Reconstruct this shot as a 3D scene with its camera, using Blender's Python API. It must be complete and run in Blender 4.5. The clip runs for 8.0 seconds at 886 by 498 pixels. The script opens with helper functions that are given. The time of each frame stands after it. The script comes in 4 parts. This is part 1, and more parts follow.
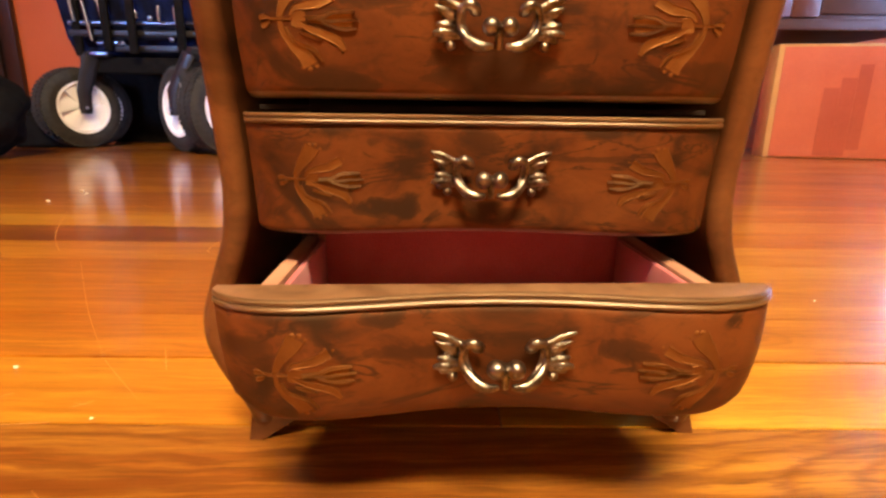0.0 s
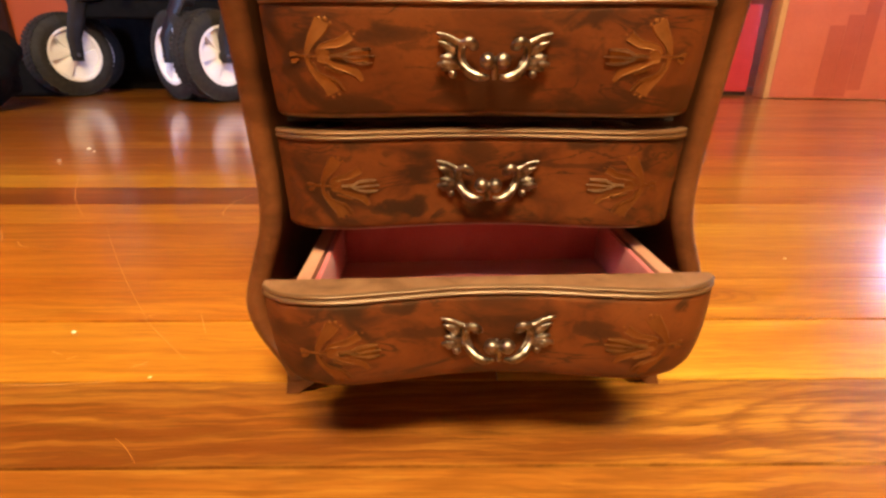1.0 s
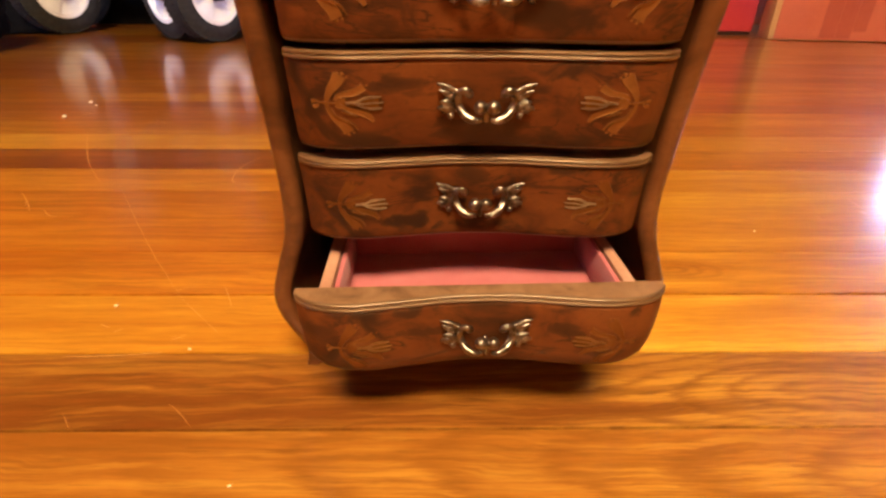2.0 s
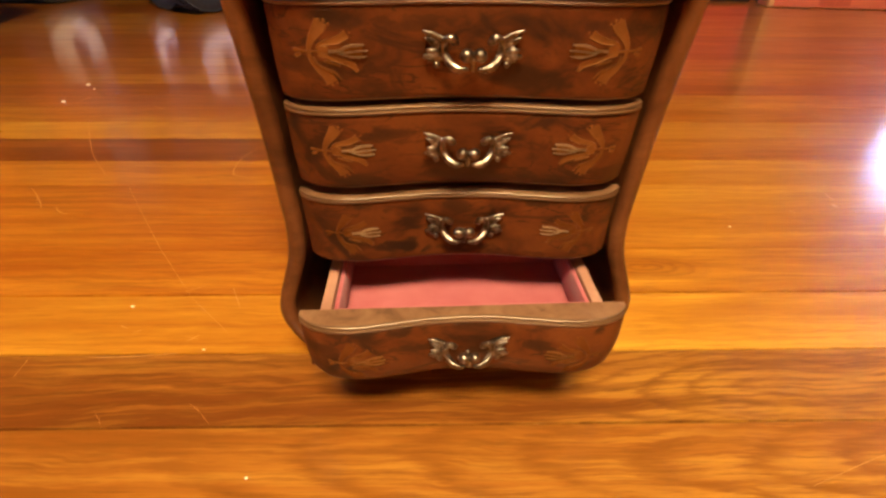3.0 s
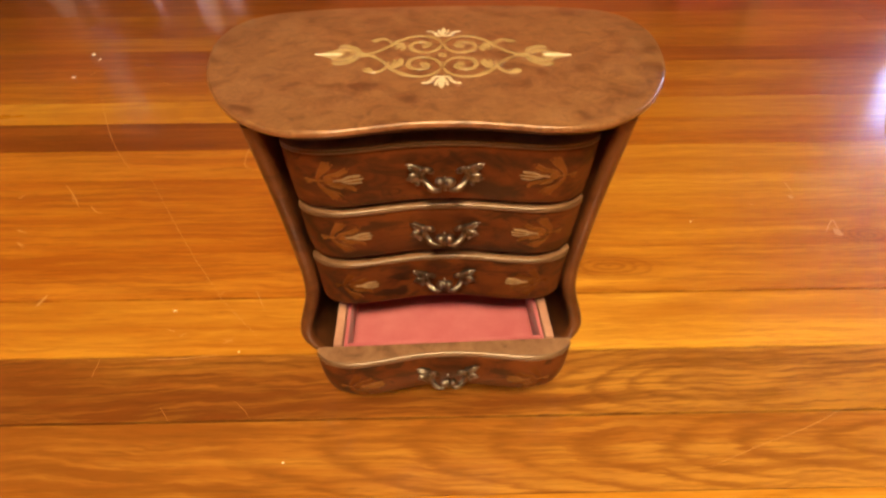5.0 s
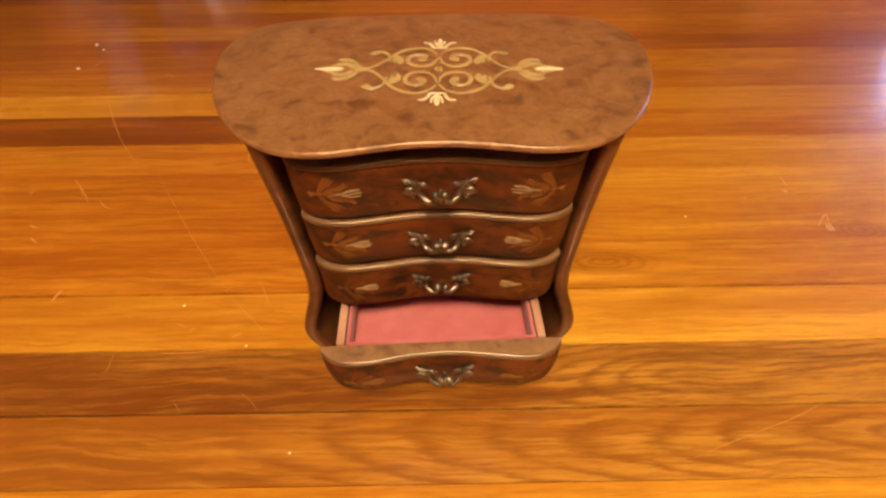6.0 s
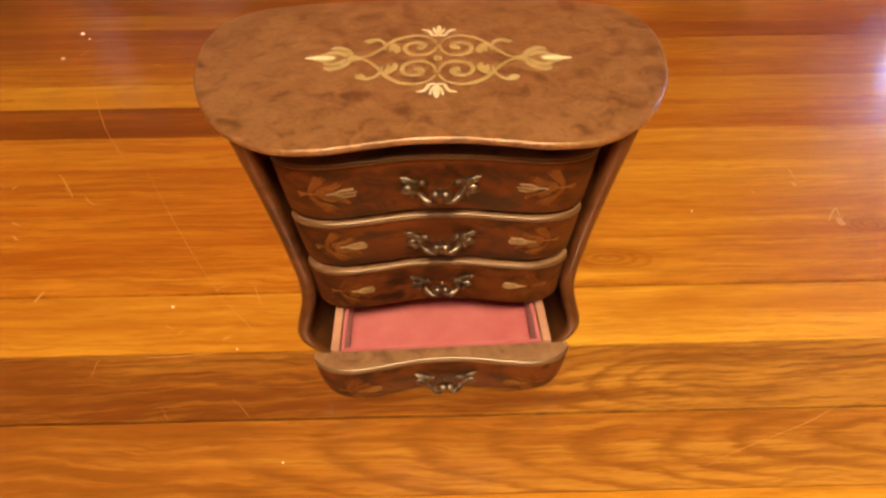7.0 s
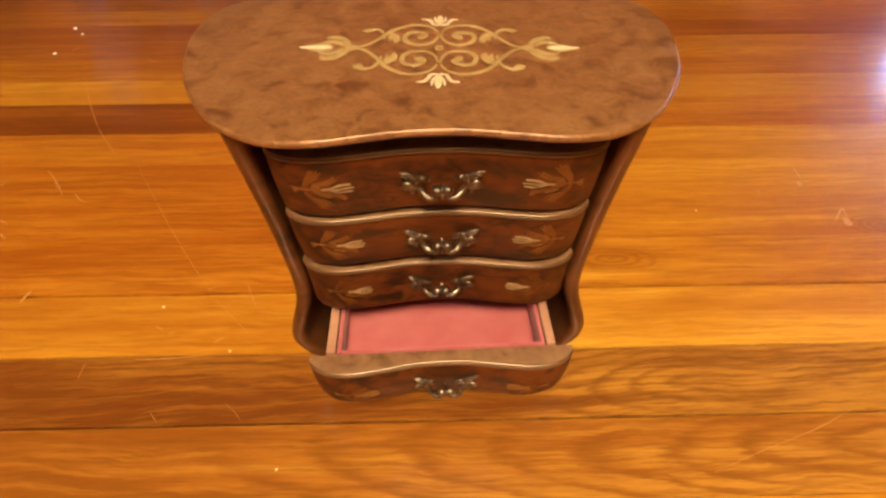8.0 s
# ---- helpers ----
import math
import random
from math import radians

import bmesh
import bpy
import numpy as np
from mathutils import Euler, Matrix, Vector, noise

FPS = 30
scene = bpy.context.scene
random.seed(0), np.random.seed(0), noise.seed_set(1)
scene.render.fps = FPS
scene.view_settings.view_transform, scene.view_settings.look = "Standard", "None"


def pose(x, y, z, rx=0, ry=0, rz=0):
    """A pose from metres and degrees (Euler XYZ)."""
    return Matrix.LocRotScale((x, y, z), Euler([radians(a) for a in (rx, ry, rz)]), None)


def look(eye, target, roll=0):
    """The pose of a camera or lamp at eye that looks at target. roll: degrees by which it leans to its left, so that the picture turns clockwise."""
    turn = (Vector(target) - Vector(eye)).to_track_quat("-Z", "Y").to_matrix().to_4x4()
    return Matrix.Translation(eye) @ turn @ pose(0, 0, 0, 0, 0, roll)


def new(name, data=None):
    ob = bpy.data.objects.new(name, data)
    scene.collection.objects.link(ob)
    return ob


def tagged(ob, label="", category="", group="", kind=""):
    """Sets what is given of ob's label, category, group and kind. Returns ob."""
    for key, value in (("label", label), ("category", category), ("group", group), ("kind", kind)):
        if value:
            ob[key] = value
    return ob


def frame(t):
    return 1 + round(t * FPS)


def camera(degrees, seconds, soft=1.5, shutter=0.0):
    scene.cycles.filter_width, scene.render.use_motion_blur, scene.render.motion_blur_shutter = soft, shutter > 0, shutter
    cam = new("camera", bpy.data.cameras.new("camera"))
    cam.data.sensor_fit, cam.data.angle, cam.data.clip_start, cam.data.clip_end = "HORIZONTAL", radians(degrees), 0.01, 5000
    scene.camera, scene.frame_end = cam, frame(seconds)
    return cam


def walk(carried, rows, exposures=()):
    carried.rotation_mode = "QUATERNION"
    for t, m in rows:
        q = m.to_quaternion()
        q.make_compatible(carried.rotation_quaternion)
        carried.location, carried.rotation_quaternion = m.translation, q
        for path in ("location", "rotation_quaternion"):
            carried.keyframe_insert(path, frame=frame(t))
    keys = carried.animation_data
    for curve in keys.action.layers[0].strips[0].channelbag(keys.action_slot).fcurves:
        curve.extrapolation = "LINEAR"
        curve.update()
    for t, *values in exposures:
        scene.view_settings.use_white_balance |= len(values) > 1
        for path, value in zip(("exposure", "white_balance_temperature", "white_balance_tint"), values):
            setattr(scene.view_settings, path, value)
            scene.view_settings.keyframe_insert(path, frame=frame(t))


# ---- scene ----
cam = camera(80.5, 8.0, soft=2.6)
PATH = [
    (0, (-0.013, -0.163, 0.126), (-0.022, 1.773, -0.376), 0.8),
    (0.5, (-0.013, -0.175, 0.134), (-0.022, 1.741, -0.439), 0.5),
    (1, (-0.015, -0.188, 0.153), (-0.019, 1.678, -0.566), 0.2),
    (1.5, (-0.017, -0.199, 0.175), (-0.015, 1.608, -0.681), 0.4),
    (3, (-0.011, -0.217, 0.233), (0.004, 1.473, -0.836), 0.5),
    (3.5, (-0.009, -0.217, 0.253), (0.007, 1.425, -0.889), 0.1),
    (4, (-0.004, -0.217, 0.276), (-0.007, 1.373, -0.937), -0.5),
    (4.5, (-0.002, -0.224, 0.306), (-0.001, 1.315, -0.971), -0.3),
    (6, (0.005, -0.224, 0.351), (-0.013, 1.223, -1.029), -0.8),
    (6.5, (0.005, -0.216, 0.35), (-0.014, 1.211, -1.051), -1.1),
    (7, (0.003, -0.207, 0.343), (-0.003, 1.215, -1.063), -0.7),
    (7.5, (0.002, -0.202, 0.339), (0.003, 1.218, -1.07), -0.5),
    (8, (0.001, -0.199, 0.334), (0.006, 1.224, -1.071), -0.2),
]
walk(cam, [(t, look(eye, target, roll)) for t, eye, target, roll in PATH], exposures=((0, 0.47), (1, 0.34), (3.5, -0.03), (6, -0.17), (8, -0.17)))

# ---- light ----
world = bpy.data.worlds.new("world")
scene.world = world
world.use_nodes = True
sky = world.node_tree.nodes.new("ShaderNodeTexSky")
sky.sky_type, sky.sun_disc = "NISHITA", False
sky.sun_elevation, sky.sun_rotation = radians(8), radians(60)
world.node_tree.links.new(sky.outputs["Color"], world.node_tree.nodes["Background"].inputs["Color"])
world.node_tree.nodes["Background"].inputs["Strength"].default_value = 0.1


def area_lamp(name, m, size, size_y, watts, color):
    data = bpy.data.lights.new(name, "AREA")
    data.shape, data.size, data.size_y, data.energy, data.color = "RECTANGLE", size, size_y, watts, color
    ob = new(name, data)
    ob.matrix_world = m
    return ob


CEILING = 2.45
LAMP = (0.05, -1.4, CEILING - 0.14)
area_lamp("ceiling_bulb", look(LAMP, (LAMP[0], LAMP[1], 0)), 0.9, 0.45, 215, (1.0, 0.76, 0.45))
area_lamp("window_daylight", look((1.82, 1.55, 0.53), (-1.1, 1.55, 0.36)), 0.76, 0.24, 5, (0.4, 0.55, 1.0)).data.spread = radians(70)
# added narrow blue fill on the wagon, for an unseen source at left
area_lamp("wagon_blue_fill", look((-2.66, -1.15, 1.2), (-0.95, 1.62, 0.5)), 0.8, 0.6, 6.0, (0.22, 0.46, 1.0)).data.spread = radians(50)


# ---- materials ----
class Mat:
    """A node material with short ways to add nodes."""

    def __init__(self, name, rough=0.5, metal=0.0, coat=0.0, coat_rough=0.1):
        self.m = bpy.data.materials.new(name)
        self.m.use_nodes = True
        self.t = self.m.node_tree
        self.b = self.t.nodes["Principled BSDF"]
        self.b.inputs["Roughness"].default_value = rough
        self.b.inputs["Metallic"].default_value = metal
        self.b.inputs["Coat Weight"].default_value = coat
        self.b.inputs["Coat Roughness"].default_value = coat_rough

    def node(self, kind, **inputs):
        n = self.t.nodes.new(kind)
        for key, value in inputs.items():
            self.plug(value, n.inputs[key.replace("_", " ")])
        return n

    def plug(self, value, socket):
        if isinstance(value, bpy.types.NodeSocket):
            self.t.links.new(value, socket)
        else:
            socket.default_value = value

    def coords(self, scale=(1, 1, 1), shift=0.0):
        tc = self.node("ShaderNodeTexCoord")
        mp = self.node("ShaderNodeMapping", Vector=tc.outputs["Object"], Scale=scale)
        if shift:
            info = self.node("ShaderNodeObjectInfo")
            mul = self.math("MULTIPLY", info.outputs["Random"], shift)
            comb = self.node("ShaderNodeCombineXYZ", X=mul, Y=mul, Z=mul)
            self.plug(comb.outputs["Vector"], mp.inputs["Location"])
        return mp.outputs["Vector"]

    def math(self, op, a, b=0.0):
        n = self.t.nodes.new("ShaderNodeMath")
        n.operation = op
        self.plug(a, n.inputs[0])
        self.plug(b, n.inputs[1])
        return n.outputs[0]

    def noise(self, vec, scale, detail=4.0, rough=0.55, distort=0.0):
        n = self.node("ShaderNodeTexNoise", Vector=vec, Scale=scale, Detail=detail, Roughness=rough, Distortion=distort)
        return n.outputs["Fac"]

    def ramp(self, fac, stops):
        n = self.node("ShaderNodeValToRGB", Fac=fac)
        while len(n.color_ramp.elements) < len(stops):
            n.color_ramp.elements.new(0.5)
        for e, (pos, col) in zip(n.color_ramp.elements, stops):
            e.position, e.color = pos, (*col, 1) if len(col) == 3 else col
        return n.outputs["Color"]

    def mix(self, fac, a, b, mode="MIX"):
        n = self.t.nodes.new("ShaderNodeMix")
        n.data_type, n.blend_type = "RGBA", mode
        for value, socket in ((fac, n.inputs[0]), (a, n.inputs[6]), (b, n.inputs[7])):
            if isinstance(value, tuple) and len(value) == 3:
                value = (*value, 1)
            self.plug(value, socket)
        return n.outputs[2]

    def color(self, c):
        self.plug((*c, 1) if isinstance(c, tuple) and len(c) == 3 else c, self.b.inputs["Base Color"])
        return self

    def rough(self, value):
        self.plug(value, self.b.inputs["Roughness"])
        return self

    def bump(self, height, strength=0.2, distance=0.001):
        n = self.node("ShaderNodeBump", Height=height, Strength=strength, Distance=distance)
        self.plug(n.outputs["Normal"], self.b.inputs["Normal"])
        self.plug(n.outputs["Normal"], self.b.inputs["Coat Normal"])
        return self


def two_tone(name, a, b, scale, rough=0.5, metal=0.0, coat=0.0, bump=0.1, fine=6.0, coat_rough=0.1, distance=0.0005):
    """A surface that wanders between two near colours, with a fine grain."""
    k = Mat(name, rough, metal, coat, coat_rough)
    v = k.coords()
    big, small = k.noise(v, scale), k.noise(v, scale * fine, 3)
    k.color(k.ramp(k.math("ADD", k.math("MULTIPLY", big, 0.7), k.math("MULTIPLY", small, 0.3)), ((0.35, a), (0.65, b))))
    k.rough(k.math("ADD", k.math("MULTIPLY", small, 0.2), rough - 0.1))
    k.bump(small, bump, distance)
    return k.m


def board_wood(name, dark, mid, pale, vein, rings=60.0, figure=0.35, heart=None, eyes=(), drift=0.0, tilt=0.0, marks=0.5):
    """Varnished floorboard: growth rings cut along the trunk, long streaks, fibres, pores, light scuffs."""
    k = Mat(name, 0.3, 0.0, 0.75, 0.055)
    k.b.inputs["Specular IOR Level"].default_value = 0.25
    tc = k.node("ShaderNodeTexCoord")
    xyz = k.node("ShaderNodeSeparateXYZ", Vector=tc.outputs["Object"])
    rand = k.node("ShaderNodeObjectInfo").outputs["Random"]
    x = k.math("ADD", xyz.outputs["X"], k.math("MULTIPLY", rand, 41.0))
    y = xyz.outputs["Y"]
    if tilt:
        # grain that runs out aslant
        y = k.math("ADD", y, k.math("MULTIPLY", xyz.outputs["X"], tilt))

    def field(sx, sy, detail=3.0, rough=0.5, distort=0.0, line=None):
        vec = k.node("ShaderNodeCombineXYZ", X=k.math("MULTIPLY", x, sx), Y=k.math("MULTIPLY", line or y, sy), Z=k.math("MULTIPLY", rand, 19.0))
        return k.noise(vec.outputs["Vector"], 1.0, detail, rough, distort)

    def band(value, *stops):
        return k.ramp(value, tuple((at, (g, g, g)) for at, g in stops))

    # rings: distance from a pith that wanders along the board
    off = k.math("MULTIPLY", k.math("SUBTRACT", k.math("FRACT", k.math("MULTIPLY", rand, 13.7)), 0.5), 0.05)
    wob = k.math("MULTIPLY", k.math("SUBTRACT", field(4.0, 11.0, 4.0, 0.55), 0.5), 0.04)
    across = k.math("ADD", k.math("ADD", y, off), wob)
    # the streaks follow grain that swings a little
    swing = k.math("ADD", y, k.math("MULTIPLY", k.math("SUBTRACT", field(9.0, 16.0, 4.0, 0.6), 0.5), 0.02))
    pith = k.math("MULTIPLY", k.math("SUBTRACT", field(1.6, 0.0, 2.0), 0.45), 0.3)
    if heart:
        # the saw met the heart here: nested arches run out along the board
        reach = k.math("ABSOLUTE", k.math("MULTIPLY", k.math("SUBTRACT", xyz.outputs["X"], heart[0]), heart[1]))
        pith = k.math("ADD", k.math("MINIMUM", reach, 0.2), k.math("MULTIPLY", pith, 0.25))
    ring = k.math("SQRT", k.math("ADD", k.math("MULTIPLY", across, across), k.math("MULTIPLY", pith, pith)))
    ragged = k.math("MULTIPLY", k.math("SUBTRACT", field(34.0, 520.0, 4.0, 0.7), 0.5), 0.75)
    ring = k.math("FRACT", k.math("ADD", k.math("MULTIPLY", ring, rings), ragged))
    late = band(ring, (0.0, 0.55), (0.08, 0.0), (0.55, 0.08), (0.9, 1.0), (1.0, 0.55))
    broad = k.math("ADD", k.math("MULTIPLY", field(1.3, 42.0, 4.0, 0.6, 0.3), 0.6), k.math("MULTIPLY", field(2.2, 9.0, 2.0), 0.4))
    if drift:
        # darker to the left, paler to the right: uneven light put into the colour
        broad = k.math("ADD", broad, k.math("MULTIPLY", k.math("SUBTRACT", xyz.outputs["X"], 0.36), drift))
    c = k.ramp(broad, ((0.4, dark), (0.5, mid), (0.6, pale)))
    where = band(field(2.4, 14.0, 3.0), (0.36, 0.25), (0.54, 1.0))
    c = k.mix(k.math("MULTIPLY", late, k.math("MULTIPLY", where, figure)), c, k.mix(0.45, dark, vein))
    # long streaks, dark and pale, over a slow ripple
    c = k.mix(band(field(3.4, 46.0, 4.0, 0.6, 0.7, swing), (0.37, 0.6 * marks), (0.5, 0.0)), c, dark)
    c = k.mix(band(field(5.5, 125.0, 5.0, 0.68, 0.5, swing), (0.38, 0.85 * marks), (0.51, 0.0)), c, k.mix(0.4, dark, vein))
    c = k.mix(band(field(7.0, 150.0, 5.0, 0.66, 0.5, swing), (0.49, 0.0), (0.64, 0.6 * marks)), c, pale)
    c = k.mix(band(field(13.0, 270.0, 4.0, 0.68, 0.0, swing), (0.39, 0.6 * marks), (0.49, 0.0)), c, k.mix(0.6, dark, vein))
    # dull patches where the varnish has yellowed unevenly
    c = k.mix(band(k.noise(k.coords((1.0, 2.2, 1.0), 3.0), 9.0, 4, 0.6, 0.6), (0.36, 0.27), (0.5, 0.0)), c, dark)
    # no two boards of one tone are quite alike
    c = k.mix(k.math("MULTIPLY", k.math("FRACT", k.math("MULTIPLY", rand, 7.31)), 0.3), c, dark)
    if eyes:
        # lens-shaped figure round a buried knot
        spot = k.node("ShaderNodeSeparateXYZ", Vector=k.node("ShaderNodeNewGeometry").outputs["Position"])
        for ex, ey, rx, ry in eyes:
            u = k.math("DIVIDE", k.math("SUBTRACT", spot.outputs["X"], ex), rx)
            w = k.math("DIVIDE", k.math("ADD", k.math("SUBTRACT", spot.outputs["Y"], ey), k.math("MULTIPLY", wob, 0.4)), ry)
            far = k.math("SQRT", k.math("ADD", k.math("MULTIPLY", u, u), k.math("MULTIPLY", w, w)))
            far = k.math("ADD", far, k.math("MULTIPLY", ragged, 0.42))
            lines = band(k.math("FRACT", k.math("MULTIPLY", far, 4.4)), (0.0, 0.9), (0.3, 0.1), (0.7, 0.3), (1.0, 0.9))
            near = band(far, (0.0, 1.0), (0.6, 0.8), (1.0, 0.0))
            c = k.mix(k.math("MULTIPLY", near, 0.4), c, dark)
            c = k.mix(k.math("MULTIPLY", k.math("MULTIPLY", lines, near), 0.7), c, vein)
    fibre = field(26.0, 640.0, 5.0, 0.7)
    c = k.mix(band(fibre, (0.34, 0.45), (0.47, 0.0)), c, vein)
    c = k.mix(band(field(55.0, 1300.0, 2.0), (0.6, 0.0), (0.74, 0.4)), c, vein)
    k.color(c)
    smear = k.noise(k.coords((1.2, 2.4, 1.0), 11.0), 5.0, 5, 0.6)
    k.rough(k.math("ADD", k.math("MULTIPLY", smear, 0.22), 0.22))
    k.bump(k.math("ADD", fibre, k.math("MULTIPLY", k.noise(k.coords((1, 1, 1), 5.0), 14.0, 2), 1.4)), 0.14, 0.0006)
    return k.m


def burl_wood(name, dark, mid, pale, scale, rough=0.26, coat=0.7, smoke=0.75, coat_rough=0.2, vein=0.0, spec=0.5, swirl=1.0, spots=(), wire=0.0):
    """Polished burl veneer: smoky drawn-out blotches, curling dark figure, thin branching lines, fine flecks."""
    k = Mat(name, rough, 0.0, coat, coat_rough)
    k.b.inputs["Specular IOR Level"].default_value = spec
    k.plug((1.0, 0.56, 0.28, 1), k.b.inputs["Specular Tint"])
    tc = k.node("ShaderNodeTexCoord")
    mp = k.node("ShaderNodeMapping", Vector=tc.outputs["Object"], Scale=(1.0, 1.0, 1.7))
    mp.inputs["Rotation"].default_value = (0, radians(24), radians(10))
    v = mp.outputs["Vector"]
    blotch = k.noise(v, scale, 5, 0.58, 0.8)
    curl = k.noise(v, scale * 1.1, 6, 0.6, swirl)
    fleck = k.noise(v, scale * 12, 4, 0.7, 0.5)
    c = k.ramp(blotch, ((0.33, dark), (0.46, mid), (0.64, pale)))
    c = k.mix(k.ramp(curl, ((0.35, (smoke, smoke, smoke)), (0.46, (0, 0, 0)))), c, dark)
    if spots:
        # dark clouds, of figure and of shade under handles, each with its own place
        at = k.node("ShaderNodeSeparateXYZ", Vector=tc.outputs["Object"])
        wave = k.math("MULTIPLY", k.math("SUBTRACT", k.noise(v, scale * 2.0, 5, 0.6, 0.6), 0.5), 3.4)
        cloud = None
        for x, z, rx, rz, strength in spots:
            u = k.math("ADD", k.math("DIVIDE", k.math("SUBTRACT", at.outputs["X"], x), rx), wave)
            w = k.math("SUBTRACT", k.math("DIVIDE", k.math("SUBTRACT", at.outputs["Z"], z), rz), wave)
            far = k.math("SQRT", k.math("ADD", k.math("MULTIPLY", u, u), k.math("MULTIPLY", w, w)))
            one = k.math("MULTIPLY", k.ramp(far, ((0.6, (1, 1, 1)), (1.1, (0.5, 0.5, 0.5)), (1.6, (0, 0, 0)))), strength)
            cloud = one if cloud is None else k.math("MAXIMUM", cloud, one)
        c = k.mix(cloud, c, dark)
    if vein:
        # thin dark lines that branch and drift aslant
        slant = k.node("ShaderNodeMapping", Vector=tc.outputs["Object"], Scale=(0.5, 1.0, 1.6))
        slant.inputs["Rotation"].default_value = (0, radians(38), 0)
        line = k.math("ABSOLUTE", k.math("SUBTRACT", k.noise(slant.outputs["Vector"], scale * 1.3, 4, 0.55, 1.4), 0.5))
        line = k.ramp(line, ((0.004, (vein, vein, vein)), (0.024, (0, 0, 0))))
        keep = k.ramp(k.noise(v, scale * 0.9, 2), ((0.44, (0, 0, 0)), (0.54, (1, 1, 1))))
        c = k.mix(k.math("MULTIPLY", line, keep), c, dark)
    if wire:
        # wiry clustered flecks of the burl
        combed = k.node("ShaderNodeMapping", Vector=tc.outputs["Object"], Scale=(1.0, 2.3, 1.0))
        combed.inputs["Rotation"].default_value = (0, 0, radians(38))
        thread = k.noise(combed.outputs["Vector"], scale * 2.4, 5, 0.62, 1.7)
        herd = k.ramp(k.noise(v, scale * 0.3, 4, 0.6, 0.8), ((0.4, (0.3, 0.3, 0.3)), (0.58, (1, 1, 1))))
        c = k.mix(k.math("MULTIPLY", k.ramp(thread, ((0.38, (wire, wire, wire)), (0.48, (0, 0, 0)))), herd), c, dark)
        c = k.mix(k.ramp(thread, ((0.56, (0, 0, 0)), (0.7, (0.3, 0.3, 0.3)))), c, pale)
    c = k.mix(k.ramp(fleck, ((0.32, (0.28, 0.28, 0.28)), (0.5, (0, 0, 0)))), c, dark)
    k.color(c)
    k.rough(k.math("ADD", k.math("MULTIPLY", fleck, 0.14), rough - 0.07))
    k.bump(k.math("ADD", k.math("MULTIPLY", curl, 0.5), k.math("MULTIPLY", fleck, 0.5)), 0.05, 0.0003)
    return k.m


PALE = board_wood("pale_varnished_board", (0.36, 0.128, 0.0095), (0.49, 0.212, 0.0175), (0.6, 0.31, 0.03), (0.2, 0.057, 0.005), 70, 0.3, marks=0.65)
KNOTTY = board_wood("knotty_varnished_board", (0.34, 0.114, 0.0082), (0.465, 0.19, 0.0152), (0.58, 0.285, 0.027), (0.15, 0.038, 0.0042), 70, 0.3, None, ((0.152, 0.1235, 0.056, 0.019), (0.415, 0.17, 0.036, 0.02)), marks=0.65)
ARCHED = board_wood("arched_varnished_board", (0.4, 0.152, 0.0115), (0.53, 0.245, 0.021), (0.64, 0.345, 0.035), (0.25, 0.077, 0.007), 110, 0.6, (1.0, 0.16), marks=0.55)
AMBER = board_wood("amber_varnished_board", (0.295, 0.08, 0.0057), (0.415, 0.141, 0.0108), (0.535, 0.23, 0.0205), (0.14, 0.036, 0.0036), 60, 0.35, marks=0.75)
RUSSET = board_wood("russet_varnished_board", (0.23, 0.056, 0.0066), (0.33, 0.096, 0.0112), (0.44, 0.152, 0.018), (0.12, 0.028, 0.0045), 50, 0.35, marks=0.7)
BROWN = board_wood("brown_varnished_board", (0.16, 0.041, 0.0045), (0.24, 0.07, 0.0078), (0.33, 0.112, 0.0125), (0.085, 0.021, 0.0034), 50, 0.35, marks=0.7)
MIXED = board_wood("mixed_varnished_board", (0.155, 0.043, 0.006), (0.262, 0.088, 0.0112), (0.47, 0.215, 0.0275), (0.075, 0.021, 0.0034), 150, 0.75, None, (), 0.42, -0.03, 0.8)
FADED = board_wood("faded_varnished_board", (0.228, 0.072, 0.008), (0.35, 0.131, 0.0155), (0.51, 0.24, 0.0315), (0.125, 0.037, 0.0048), 135, 0.8, (0.785, 0.12), (), 0.36, 0.012, 0.75)
SEAM = two_tone("dark_joint", (0.03, 0.012, 0.005), (0.055, 0.021, 0.008), 20, 0.7)
# places of the dark figure; those under two handles hold painted handle shade
CLOUDS = ((0.001, 0.138, 0.022, 0.0065, 0.85), (-0.043, 0.1345, 0.01, 0.003, 0.8), (-0.03, 0.156, 0.013, 0.0035, 0.7), (0.064, 0.138, 0.01, 0.004, 0.6),
          (-0.0294, 0.0961, 0.011, 0.0035, 0.95), (0.002, 0.0945, 0.012, 0.0035, 0.85), (-0.002, 0.118, 0.006, 0.004, 0.7), (0.03, 0.113, 0.02, 0.0013, 0.6), (-0.062, 0.116, 0.012, 0.002, 0.5),
          (-0.03, 0.0765, 0.008, 0.0025, 0.9), (-0.022, 0.067, 0.014, 0.002, 0.7), (0.033, 0.0675, 0.008, 0.003, 0.8), (-0.066, 0.069, 0.008, 0.005, 0.7), (0.05, 0.056, 0.012, 0.002, 0.6),
          (0.02, 0.181, 0.016, 0.004, 0.7), (-0.02, 0.201, 0.014, 0.003, 0.6), (-0.06, 0.186, 0.01, 0.004, 0.6), (0.056, 0.2, 0.012, 0.003, 0.6))
BURL = burl_wood("drawer_burl_veneer", (0.0055, 0.0018, 0.0011), (0.062, 0.0136, 0.0026), (0.1, 0.0255, 0.0048), 34, 0.56, 0.0, 0.9, 0.3, 0.9, 0.6, 1.0, CLOUDS)
